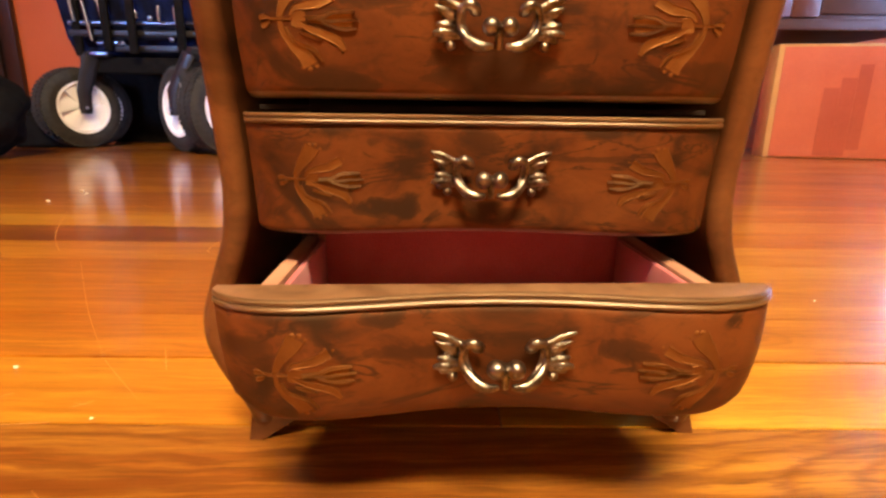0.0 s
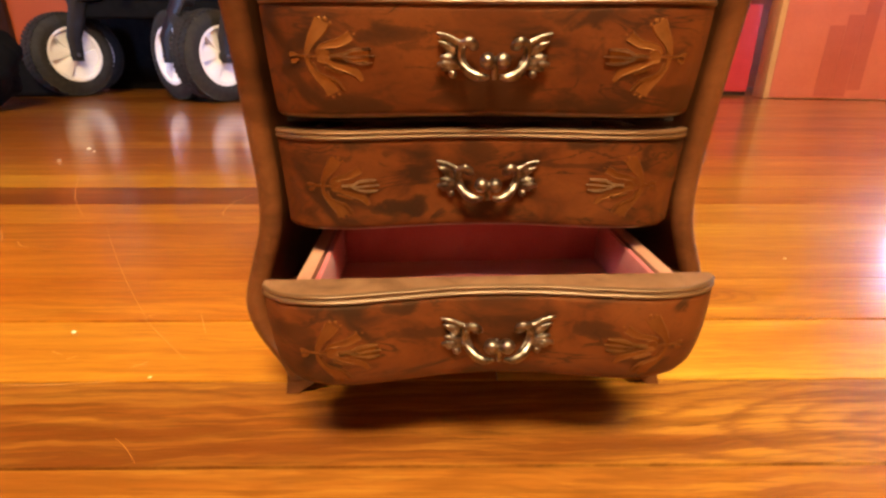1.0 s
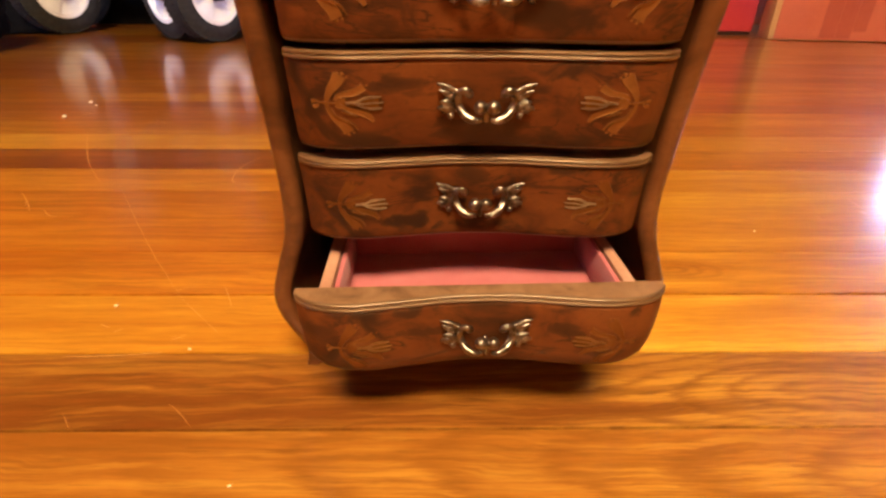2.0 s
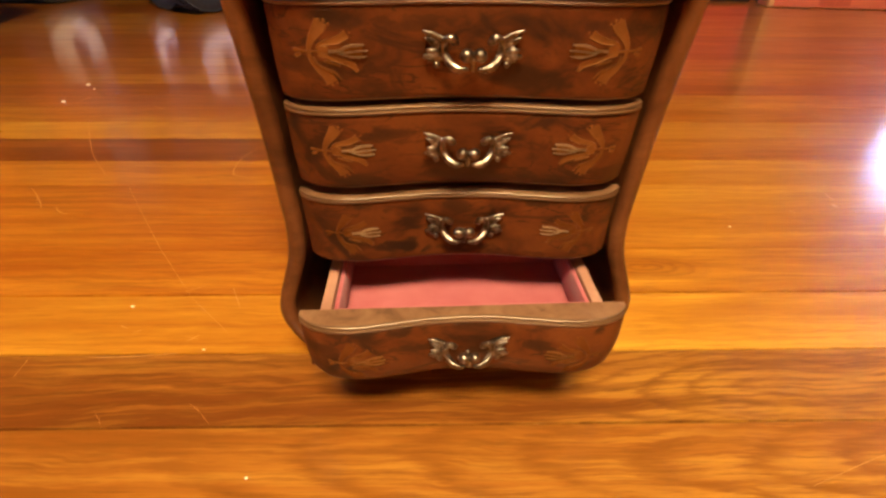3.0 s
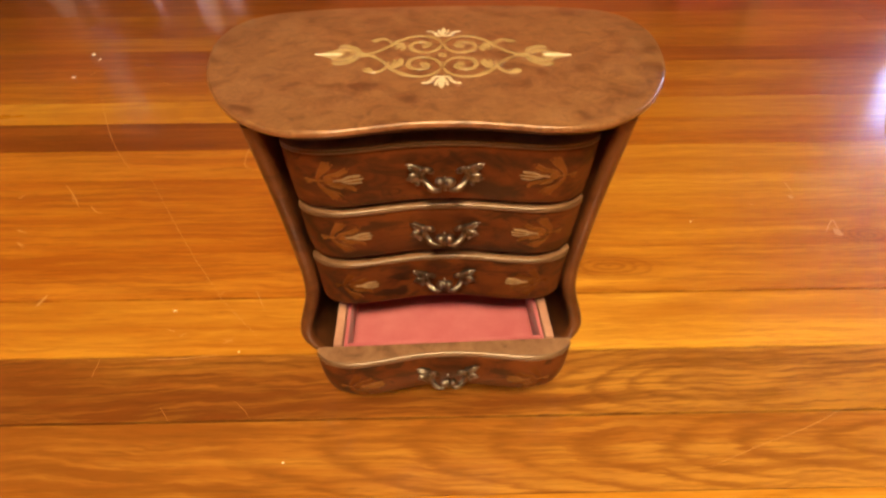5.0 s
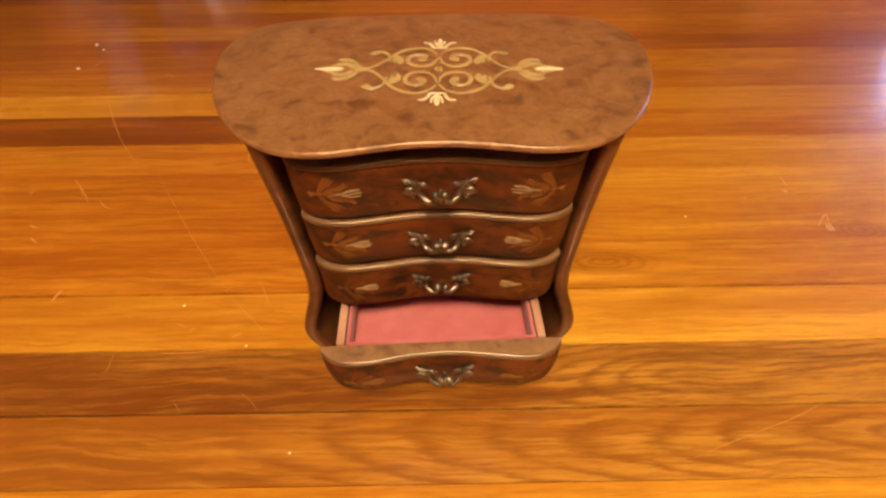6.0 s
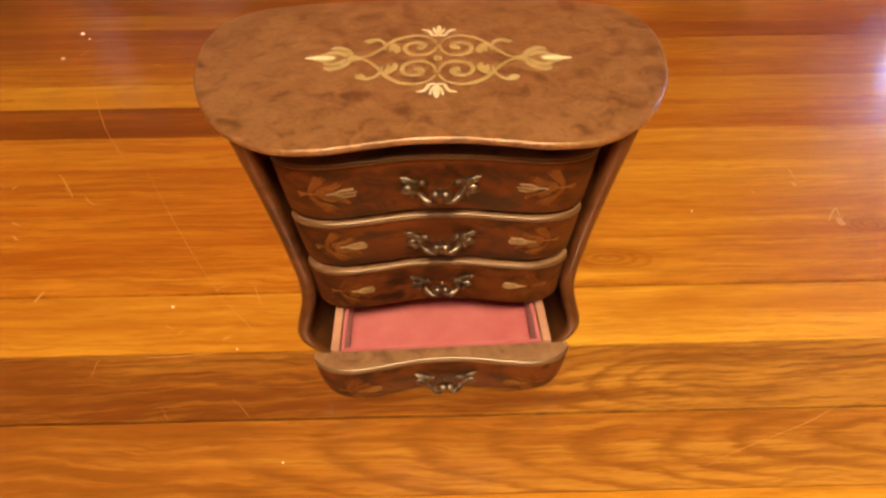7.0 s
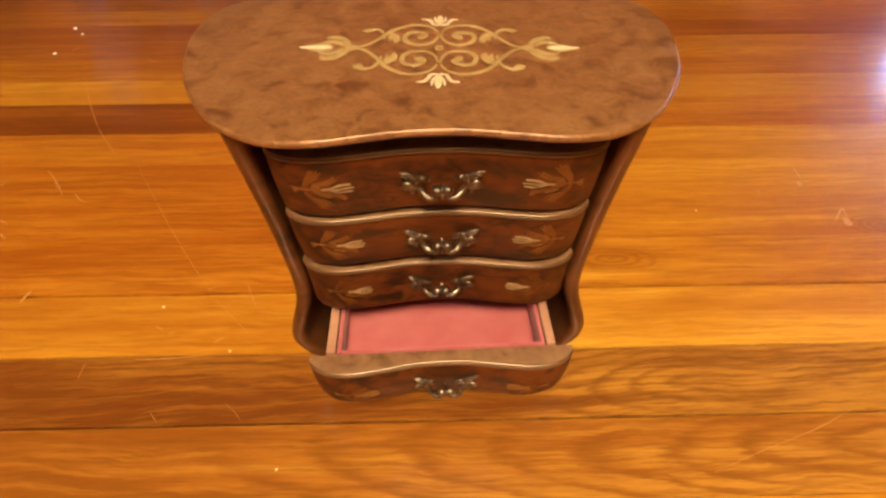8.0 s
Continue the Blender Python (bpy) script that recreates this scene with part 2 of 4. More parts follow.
TOP_BURL = burl_wood("top_burl_veneer", (0.082, 0.032, 0.0115), (0.178, 0.079, 0.028), (0.245, 0.12, 0.045), 100, 0.42, 0.6, 0.2, 0.28, 0.0, 0.5, 2.6, (), 0.85)
CASE = burl_wood("case_wood", (0.036, 0.012, 0.0045), (0.08, 0.027, 0.0088), (0.125, 0.045, 0.0145), 18, 0.42, 0.4, 0.6, 0.22, 0.0, 0.4)
# wood darkened to paint the shade under the rim of the top
EDGE_SHADE = burl_wood("dark_edge_shade", (0.01, 0.004, 0.002), (0.022, 0.008, 0.003), (0.04, 0.015, 0.0055), 40, 0.5, 0.2, 0.6, 0.25, 0.0, 0.3)
# near black: the shade inside the case is put into the colour
INSIDE = two_tone("shade_dark_inside", (0.014, 0.006, 0.004), (0.028, 0.012, 0.007), 30, 0.7)
# paler than the veneer: light caught by the beads is in the colour
LIP = two_tone("lit_moulding", (0.05, 0.0225, 0.0092), (0.094, 0.048, 0.0205), 70, 0.5, coat=0.7, coat_rough=0.34)
LIP_TOP = burl_wood("lip_top_veneer", (0.105, 0.05, 0.023), (0.19, 0.098, 0.048), (0.235, 0.128, 0.065), 70, 0.42, 1.0, 0.25, 0.25)
BOXWOOD = two_tone("pale_drawer_wood", (0.3, 0.145, 0.09), (0.4, 0.21, 0.135), 40, 0.5)
FELT = two_tone("pink_felt", (0.335, 0.073, 0.079), (0.415, 0.119, 0.123), 40, 0.95, fine=30, bump=0.5)
BRASS = two_tone("antique_brass", (0.05, 0.038, 0.027), (0.31, 0.258, 0.2), 330, 0.31, 1.0, bump=0.16)
# tarnish, darkened further to paint shade in the hollows of the leaf
PATINA = two_tone("shaded_brass_patina", (0.05, 0.036, 0.022), (0.12, 0.088, 0.055), 400, 0.45, 0.9, bump=0.2)
felt_shader = FELT.node_tree.nodes["Principled BSDF"]
felt_shader.inputs["Sheen Weight"].default_value = 0.25
felt_shader.inputs["Sheen Roughness"].default_value = 0.45
felt_shader.inputs["Sheen Tint"].default_value = (1.0, 0.8, 0.8, 1)
CARVED = two_tone("carved_tan_wood", (0.145, 0.055, 0.013), (0.215, 0.088, 0.021), 160, 0.58, 0.6)
# darker copy of the carved wood, for the two lower drawers
CARVED_DARK = two_tone("dark_carved_wood", (0.1, 0.031, 0.006), (0.148, 0.049, 0.0095), 160, 0.58, 0.6)
for m in (CARVED, CARVED_DARK, LIP):
    m.node_tree.nodes["Principled BSDF"].inputs["Specular Tint"].default_value = (1.0, 0.6, 0.25, 1)
    m.node_tree.nodes["Principled BSDF"].inputs["Specular IOR Level"].default_value = 0.9
INLAY_PALE = two_tone("pale_inlay", (0.16, 0.085, 0.034), (0.32, 0.195, 0.09), 160, 0.4, coat=0.3)
INLAY_GOLD = two_tone("gold_inlay", (0.27, 0.183, 0.066), (0.42, 0.305, 0.128), 90, 0.4, 0.0, coat=0.4)
INLAY_CREAM = two_tone("cream_inlay", (0.5, 0.41, 0.24), (0.68, 0.59, 0.4), 150, 0.35, 0.0, coat=0.5)
ORANGE_WALL = two_tone("orange_wall_paint", (0.52, 0.108, 0.03), (0.58, 0.13, 0.038), 3, 0.6, fine=40)
CREAM_WALL = two_tone("plain_wall_paint", (0.15, 0.07, 0.032), (0.18, 0.085, 0.04), 3, 0.7, fine=40)
CEILING_PAINT = two_tone("ceiling_paint", (0.15, 0.12, 0.085), (0.18, 0.145, 0.1), 3, 0.8, fine=40)
RED_WOOD = two_tone("red_brown_wood", (0.085, 0.026, 0.018), (0.12, 0.04, 0.027), 9, 0.42, coat=0.3)
DARK_TRIM = two_tone("dark_stained_trim", (0.014, 0.006, 0.0045), (0.028, 0.011, 0.008), 12, 0.4, coat=0.3)
CABINET = two_tone("plum_brown_cabinet", (0.048, 0.018, 0.014), (0.075, 0.029, 0.022), 9, 0.55)
RED_PRINT = two_tone("orange_red_card", (0.5, 0.108, 0.05), (0.57, 0.138, 0.066), 6, 0.5, fine=20)
DEEP_RED = two_tone("shadowed_red_card", (0.39, 0.07, 0.034), (0.45, 0.092, 0.045), 6, 0.5, fine=20)
CARD = two_tone("tan_cardboard", (0.5, 0.27, 0.1), (0.6, 0.35, 0.15), 14, 0.8, fine=20)
CRIMSON = two_tone("crimson_card", (0.5, 0.03, 0.04), (0.58, 0.05, 0.05), 8, 0.5)
RUBBER = two_tone("grey_black_rubber", (0.012, 0.0105, 0.0095), (0.03, 0.026, 0.022), 60, 0.75, bump=0.4)
RIM_WHITE = two_tone("white_rim_plastic", (0.86, 0.84, 0.87), (0.91, 0.89, 0.92), 30, 0.42)
BLACK_STEEL = two_tone("black_steel", (0.008, 0.008, 0.01), (0.016, 0.016, 0.02), 40, 0.45)
BLUE_CLOTH = two_tone("navy_cloth", (0.0012, 0.002, 0.009), (0.006, 0.011, 0.05), 25, 0.85, fine=20, bump=0.4)
GREY_STEEL = two_tone("bare_steel", (0.17, 0.2, 0.28), (0.27, 0.31, 0.42), 60, 0.3, 1.0)
BLACK_CLOTH = two_tone("black_cloth", (0.003, 0.0028, 0.003), (0.009, 0.008, 0.008), 40, 0.9, fine=20, bump=0.5)
CRUMB = two_tone("pale_crumb", (0.7, 0.6, 0.45), (0.85, 0.78, 0.62), 300, 0.6)
for m in (BLACK_CLOTH, BLUE_CLOTH):
    m.node_tree.nodes["Principled BSDF"].inputs["Specular IOR Level"].default_value = 0.1
SCUFF = two_tone("pale_scratch", (0.42, 0.19, 0.045), (0.54, 0.28, 0.085), 200, 0.5)
WORN = two_tone("bare_worn_wood", (0.4, 0.2, 0.06), (0.5, 0.27, 0.09), 300, 0.6)
WHITE_FRAME = two_tone("white_window_paint", (0.74, 0.73, 0.7), (0.8, 0.79, 0.77), 8, 0.5)


def glow(name, color, strength):
    k = Mat(name)
    k.color((0.8, 0.8, 0.8))
    k.plug((*color, 1), k.b.inputs["Emission Color"])
    k.b.inputs["Emission Strength"].default_value = strength
    return k.m


LAMP_GLASS = glow("lit_opal_glass", (1.0, 0.72, 0.42), 3.0)
SKY_GLOW = glow("evening_sky", (0.31, 0.5, 1.0), 27.0)
DUSK_GLOW = glow("added_dusk_sky", (0.4, 0.54, 1.0), 5.0)
glass = Mat("window_glass", 0.02)
glass.b.inputs["Transmission Weight"].default_value = 1.0
GLASS = glass.m


# ---- mesh helpers ----
def finish(bm, angle=38):
    bmesh.ops.recalc_face_normals(bm, faces=bm.faces)
    for f in bm.faces:
        f.smooth = True
    for e in bm.edges:
        e.smooth = len(e.link_faces) == 2 and e.calc_face_angle(0) < radians(angle)


def part(name, bm, mat, parent=None, label="", angle=38):
    """One bmesh as one mesh object, under a thing or a part."""
    finish(bm, angle)
    me = bpy.data.meshes.new(name)
    bm.to_mesh(me)
    bm.free()
    for m in mat if isinstance(mat, (list, tuple)) else [mat]:
        me.materials.append(m)
    ob = new(name, me)
    if parent:
        ob.parent = parent
    return tagged(ob, label)


def thing(name, place, label, category, group="", turn=0):
    ob = new(name)
    ob.empty_display_size = 0.02
    ob.matrix_world = pose(*place, 0, 0, turn)
    return tagged(ob, label, category, group)


def spline(pts, n, closed=False):
    """n points on a Catmull-Rom curve through pts (tuples of any length)."""
    p = [np.array(q, float) for q in pts]
    out, k = [], len(p)
    spans = k if closed else k - 1
    for i in range(n):
        u = i * spans / n if closed else i * spans / (n - 1)
        a = min(int(u), spans - 1)
        f = u - a
        if closed:
            q = [p[(a + d) % k] for d in (-1, 0, 1, 2)]
        else:
            q = [p[max(0, min(k - 1, a + d))] for d in (-1, 0, 1, 2)]
        out.append(0.5 * (2 * q[1] + (q[2] - q[0]) * f + (2 * q[0] - 5 * q[1] + 4 * q[2] - q[3]) * f * f + (3 * q[1] - q[0] - 3 * q[2] + q[3]) * f ** 3))
    return out


def curve_at(pts, x):
    """y of a smooth curve through (x, y) pts."""
    pts = list(pts)
    if x <= pts[0][0]:
        return pts[0][1]
    for i in range(len(pts) - 1):
        if x <= pts[i + 1][0]:
            (x0, y0), (x1, y1) = pts[i], pts[i + 1]
            m0 = (pts[i + 1][1] - pts[i - 1][1]) / (pts[i + 1][0] - pts[i - 1][0]) if i else (y1 - y0) / (x1 - x0)
            m1 = (pts[i + 2][1] - y0) / (pts[i + 2][0] - x0) if i + 2 < len(pts) else (y1 - y0) / (x1 - x0)
            h = x1 - x0
            f = (x - x0) / h
            return (2 * f ** 3 - 3 * f * f + 1) * y0 + (f ** 3 - 2 * f * f + f) * h * m0 + (3 * f * f - 2 * f ** 3) * y1 + (f ** 3 - f * f) * h * m1
    return pts[-1][1]


def grid(bm, rows, wrap=False, cap=False):
    """Faces between rows of points; wrap joins each row's ends."""
    vs = [[bm.verts.new(p) for p in r] for r in rows]
    n = len(vs[0])
    for a, b in zip(vs, vs[1:]):
        for i in range(n if wrap else n - 1):
            j = (i + 1) % n
            bm.faces.new((a[i], a[j], b[j], b[i]))
    if cap:
        bm.faces.new(vs[0][::-1])
        bm.faces.new(vs[-1])
    return vs


def box(bm, x0, x1, y0, y1, z0, z1, bevel=0.0, seg=2, mat=0):
    made = bmesh.ops.create_cube(bm, size=1.0, matrix=Matrix.LocRotScale(((x0 + x1) / 2, (y0 + y1) / 2, (z0 + z1) / 2), None, (x1 - x0, y1 - y0, z1 - z0)))
    faces = list({f for v in made["verts"] for f in v.link_faces})
    for f in faces:
        f.material_index = mat
    if bevel:
        edges = list({e for f in faces for e in f.edges})
        bmesh.ops.bevel(bm, geom=edges, offset=bevel, segments=seg, affect="EDGES", profile=0.5)
    return bm


def tube(bm, pts, radii, seg=8, flat=1.0, up=(0, -1, 0)):
    """A swept round bar; flat squashes it along up."""
    rows, n = [], len(pts)
    for i, p in enumerate(pts):
        d = (Vector(pts[min(n - 1, i + 1)]) - Vector(pts[max(0, i - 1)])).normalized()
        side = d.cross(Vector(up))
        if side.length < 1e-5:
            side = d.cross(Vector((1, 0, 0)))
        side.normalize()
        other = side.cross(d).normalized()
        r = radii[i] if isinstance(radii, (list, tuple)) else radii
        rows.append([Vector(p) + r * (math.cos(a) * side + flat * math.sin(a) * other) for a in (2 * math.pi * k / seg for k in range(seg))])
    grid(bm, rows, True, True)
    return bm


def ball(bm, c, r, squash=(1, 1, 1), seg=12):
    bmesh.ops.create_uvsphere(bm, u_segments=seg, v_segments=seg * 2 // 3, radius=1.0, matrix=Matrix.LocRotScale(c, None, (r * squash[0], r * squash[1], r * squash[2])))
    return bm


def lathe(bm, profile, seg=32, axis="y", ring=False):
    """Spin (along, radius) pairs round an axis; closed."""
    rows = []
    for along, r in profile:
        loop = []
        for k in range(seg):
            a = 2 * math.pi * k / seg
            c, s = r * math.cos(a), r * math.sin(a)
            loop.append((c, along, s) if axis == "y" else (c, s, along) if axis == "z" else (along, c, s))
        rows.append(loop)
    if ring:
        vs = grid(bm, rows, True)
        for i in range(seg):
            j = (i + 1) % seg
            bm.faces.new((vs[-1][i], vs[-1][j], vs[0][j], vs[0][i]))
    else:
        grid(bm, rows, True, True)
    return bm


# ---- room ----
X0, X1, Y0, Y1 = -2.7, 1.85, -2.6, 2.15


def setting(name, bm, mat, label, category, parent=None):
    return tagged(part(name, bm, mat, parent), label, category, kind="structure")


setting("wall_back", box(bmesh.new(), X0 - 0.12, X1 + 0.12, Y1, Y1 + 0.12, -0.02, CEILING), ORANGE_WALL, "orange painted wall behind the wagon and cabinet", "wall")
setting("wall_front", box(bmesh.new(), X0 - 0.12, X1 + 0.12, Y0 - 0.12, Y0, -0.02, CEILING), CREAM_WALL, "plain painted wall closing the room", "wall")
WY0, WY1, WZ0, WZ1 = 1.1, 2.0, 0.39, 0.75
VY0, VY1, VZ0, VZ1 = -1.6, -0.7, 0.85, 1.55


def pierced_wall(x0, x1, wy0, wy1, wz0, wz1):
    """A wall along y with one window opening through it."""
    bm = bmesh.new()
    box(bm, x0, x1, Y0, wy0, -0.02, CEILING)
    if wy1 < Y1:
        box(bm, x0, x1, wy1, Y1, -0.02, CEILING)
    box(bm, x0, x1, wy0, wy1, -0.02, wz0)
    box(bm, x0, x1, wy0, wy1, wz1, CEILING)
    return bm


setting("wall_right", pierced_wall(X1, X1 + 0.12, WY0, WY1, WZ0, WZ1), CREAM_WALL, "plain painted wall with a window opening", "wall")
setting("wall_left", pierced_wall(X0 - 0.12, X0, VY0, VY1, VZ0, VZ1), ORANGE_WALL, "orange painted side wall with an added window opening", "wall")
setting("ceiling", box(bmesh.new(), X0 - 0.12, X1 + 0.12, Y0 - 0.12, Y1 + 0.12, CEILING, CEILING + 0.1), CEILING_PAINT, "plain dull beige painted ceiling", "ceiling")



def window(name, x, y0, y1, z0, z1):
    win = thing(name, (x, (y0 + y1) / 2, z0), "white painted window with an evening sky outside", "window")
    tagged(win, kind="structure")
    hw, hh = (y1 - y0) / 2, z1 - z0
    bm = bmesh.new()
    for a, b, c, d in ((-hw, -hw + 0.05, 0, hh), (hw - 0.05, hw, 0, hh), (-hw + 0.05, hw - 0.05, 0, 0.05), (-hw + 0.05, hw - 0.05, hh - 0.05, hh), (-0.02, 0.02, 0.05, hh - 0.05)):
        box(bm, -0.03, 0.03, a, b, c, d, 0.004)
    part("window_frame", bm, WHITE_FRAME, win)
    for a, b in ((-hw + 0.05, -0.02), (0.02, hw - 0.05)):
        pane = part("pane", box(bmesh.new(), -0.003, 0.003, a, b, 0.05, hh - 0.05), GLASS, win)
        pane.visible_shadow = False


window("window_1", X1 + 0.06, WY0, WY1, WZ0, WZ1)
# left window and its sky are added, out of view, for the wagon fill
window("added_window", X0 - 0.06, VY0, VY1, VZ0, VZ1)
for x, y0, y1, sky_tone in ((X1 + 0.5, WY0, WY1, SKY_GLOW), (X0 - 0.52, VY0, VY1, DUSK_GLOW)):
    setting("backdrop", box(bmesh.new(), x, x + 0.02, y0 - 1.2, y1 + 1.2, -0.5, 2.6), sky_tone, "pale blue evening sky outside the window", "sky")

light = thing("ceiling_light", (LAMP[0], LAMP[1], CEILING), "long opal glass ceiling light, switched on", "lamp")
part("base_plate", box(bmesh.new(), -0.47, 0.47, -0.245, 0.245, -0.03, -0.0005, 0.008), WHITE_FRAME, light)
part("diffuser", box(bmesh.new(), -0.45, 0.45, -0.225, 0.225, -0.11, -0.0305, 0.03, 4), LAMP_GLASS, light)

trim = thing("door_casing", (-1.92, 2.11, 0), "dark-stained wooden door casing against the orange wall", "door casing")
tagged(trim, kind="structure")
bm = bmesh.new()
box(bm, -0.13, 0.06, 0.0, 0.0385, 0, 2.2, 0.006)
box(bm, 0.0605, 0.125, 0.012, 0.0385, 0, 2.2, 0.004)
part("casing_board", bm, DARK_TRIM, trim)


# ---- the small chest of drawers ----
chest = thing("jewelry_chest", (0, 0, 0), "small brown burl-veneer jewelry chest, bottom drawer pulled open", "jewelry chest", turn=1.7)

SIDE_X = ((0, 0.086), (0.012, 0.0868), (0.022, 0.0885), (0.031, 0.0915), (0.045, 0.0956), (0.056, 0.096), (0.07, 0.0922), (0.084, 0.088), (0.098, 0.0867), (0.122, 0.0872), (0.16, 0.0882), (0.216, 0.0914))
SIDE_Y = ((0, 0.022), (0.012, 0.018), (0.03, 0.0105), (0.05, 0.0065), (0.07, 0.0072), (0.09, 0.0092), (0.11, 0.009), (0.15, 0.003), (0.216, -0.009))
BACK = 0.118


def side_panel(s):
    """A board bent to the bombe outline, with a rounded front edge."""
    bm = bmesh.new()
    rows = []
    for i in range(45):
        z = 0.0085 + (0.216 - 0.0085) * i / 44
        xo, yf, th = curve_at(SIDE_X, z), curve_at(SIDE_Y, z), 0.0092
        xi = xo - th
        mid, rx = (xo + xi) / 2, th / 2
        ring = [(xo, BACK), (xo, BACK * 0.5)] + [(mid + rx * math.cos(a), yf + 0.0042 * (1 - math.sin(a))) for a in (math.pi * k / 10 for k in range(11))] + [(xi, BACK)]
        rows.append([(s * x - 0.0008, y, z) for x, y in ring])
    grid(bm, rows, True, True)
    return bm


def foot(s, yf, depth, out=0.0):
    """A bracket foot: outer edge upright, inner edge sweeping up into the apron."""
    bm = bmesh.new()
    outline = [(0.0868, 0.0145), (0.0856, 0.006), (0.085, 0.0), (0.079, 0.0), (0.0755, 0.0028), (0.0715, 0.006), (0.0668, 0.0098), (0.066, 0.0145)]
    outline = [(s * (x + out * (1 - z / 0.0145)), z) for x, z in outline]
    rows = []
    for y, k in ((yf, 0.94), (yf + 0.0015, 1.0), (yf + depth - 0.0015, 1.0), (yf + depth, 0.94)):
        cx, cz = s * (0.079 + out), 0.007
        rows.append([(cx + (x - cx) * k, y, max(0.0, cz + (z - cz) * (k if z > 0.001 else 1))) for x, z in outline])
    grid(bm, rows, True, True)
    return bm


for s in (-1, 1):
    part("side_panel", side_panel(s), CASE, chest)
    part("foot", foot(s, 0.0225 + 0.002 * s, 0.012, 0.005 + 0.001 * s), CASE, chest)
    part("foot", foot(s, BACK - 0.012, 0.012), CASE, chest)
bm, rows = bmesh.new(), []
for i in range(25):
    z = 0.014 + 0.2 * i / 24
    w = curve_at(SIDE_X, z) - 0.0095
    rows.append([(-w - 0.0012, BACK - 0.006, z), (w, BACK - 0.006, z), (w, BACK - 0.001, z), (-w - 0.0012, BACK - 0.001, z)])
grid(bm, rows, True, True)
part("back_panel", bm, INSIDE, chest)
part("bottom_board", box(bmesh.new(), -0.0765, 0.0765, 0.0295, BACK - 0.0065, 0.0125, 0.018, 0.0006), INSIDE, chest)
bm = bmesh.new()
rows = []
for i in range(25):
    x = -0.0775 + 0.155 * i / 24
    low = 0.0105 + 0.003 * math.cos(x / 0.0775 * math.pi / 2) ** 0.7
    rows.append([(x, 0.0225, low), (x, 0.0225, 0.0335), (x, 0.029, 0.0335), (x, 0.029, low)])
grid(bm, rows, True, True)
# apron takes the same tone, for the shade below the drawer
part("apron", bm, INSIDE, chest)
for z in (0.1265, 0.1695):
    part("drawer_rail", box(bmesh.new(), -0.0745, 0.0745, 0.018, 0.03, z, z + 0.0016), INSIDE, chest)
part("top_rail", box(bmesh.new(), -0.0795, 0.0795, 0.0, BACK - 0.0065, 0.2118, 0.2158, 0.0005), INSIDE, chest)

# top board: a kidney outline with a moulded edge
half = [(0, -0.0222), (0.014, -0.0228), (0.031, -0.0258), (0.0485, -0.0288), (0.068, -0.0272), (0.085, -0.017), (0.0975, -0.0035), (0.1115, 0.022), (0.119, 0.046), (0.123, 0.07), (0.1225, 0.09), (0.117, 0.108), (0.102, 0.123), (0.068, 0.132), (0.03, 0.1345)]
TOP_OUT = spline([(-x - 0.001, y) for x, y in half[:0:-1]] + [(x - 0.001, y) for x, y in half] + [(-0.001, 0.135)], 128, True)
TOP_Z = 0.2245


def inset(loop, d):
    n, out = len(loop), []
    for i in range(n):
        a, b = np.array(loop[i - 1]), np.array(loop[(i + 1) % n])
        t = (b - a) / np.linalg.norm(b - a)
        out.append(np.array(loop[i]) + d * np.array((-t[1], t[0])))
    return out


bm = bmesh.new()
rows = []
for d, z in ((0.02, 0.2156), (0.0095, 0.2156), (0.0078, 0.2162), (0.0068, 0.2172), (0.006, 0.2186), (0.0048, 0.2198), (0.0032, 0.2205), (0.0012, 0.2208), (0.0004, 0.2214), (0.0, 0.2224), (0.0001, 0.2234), (0.0005, 0.2241), (0.0011, 0.2244), (0.0018, TOP_Z), (0.02, TOP_Z)):
    rows.append([(p[0], p[1], z) for p in inset(TOP_OUT, d)])
vs = grid(bm, rows, True, True)
bm.normal_update()
for f in bm.faces:
    if f.calc_center_median().z > 0.2217:
        f.material_index = 1
top = part("top", bm, [EDGE_SHADE, TOP_BURL], chest, "kidney-shaped burl top with scrolled gold inlay")

# drawer fronts: serpentine in plan, leaning out towards the top
PLAN = ((0.0, 0.0), (0.2, -0.0007), (0.45, -0.0036), (0.68, -0.0058), (0.84, -0.0045), (0.94, -0.0012), (1.0, 0.0035))


LEAN = ((0.04, 0.0098), (0.0455, 0.0072), (0.053, 0.0038), (0.068, 0.0028), (0.085, 0.0042), (0.107, 0.005), (0.15, -0.0027), (0.215, -0.0144))


def front_y(x, z, hw):
    return curve_at(LEAN, z) + curve_at(PLAN, min(1.0, abs(x) / hw))


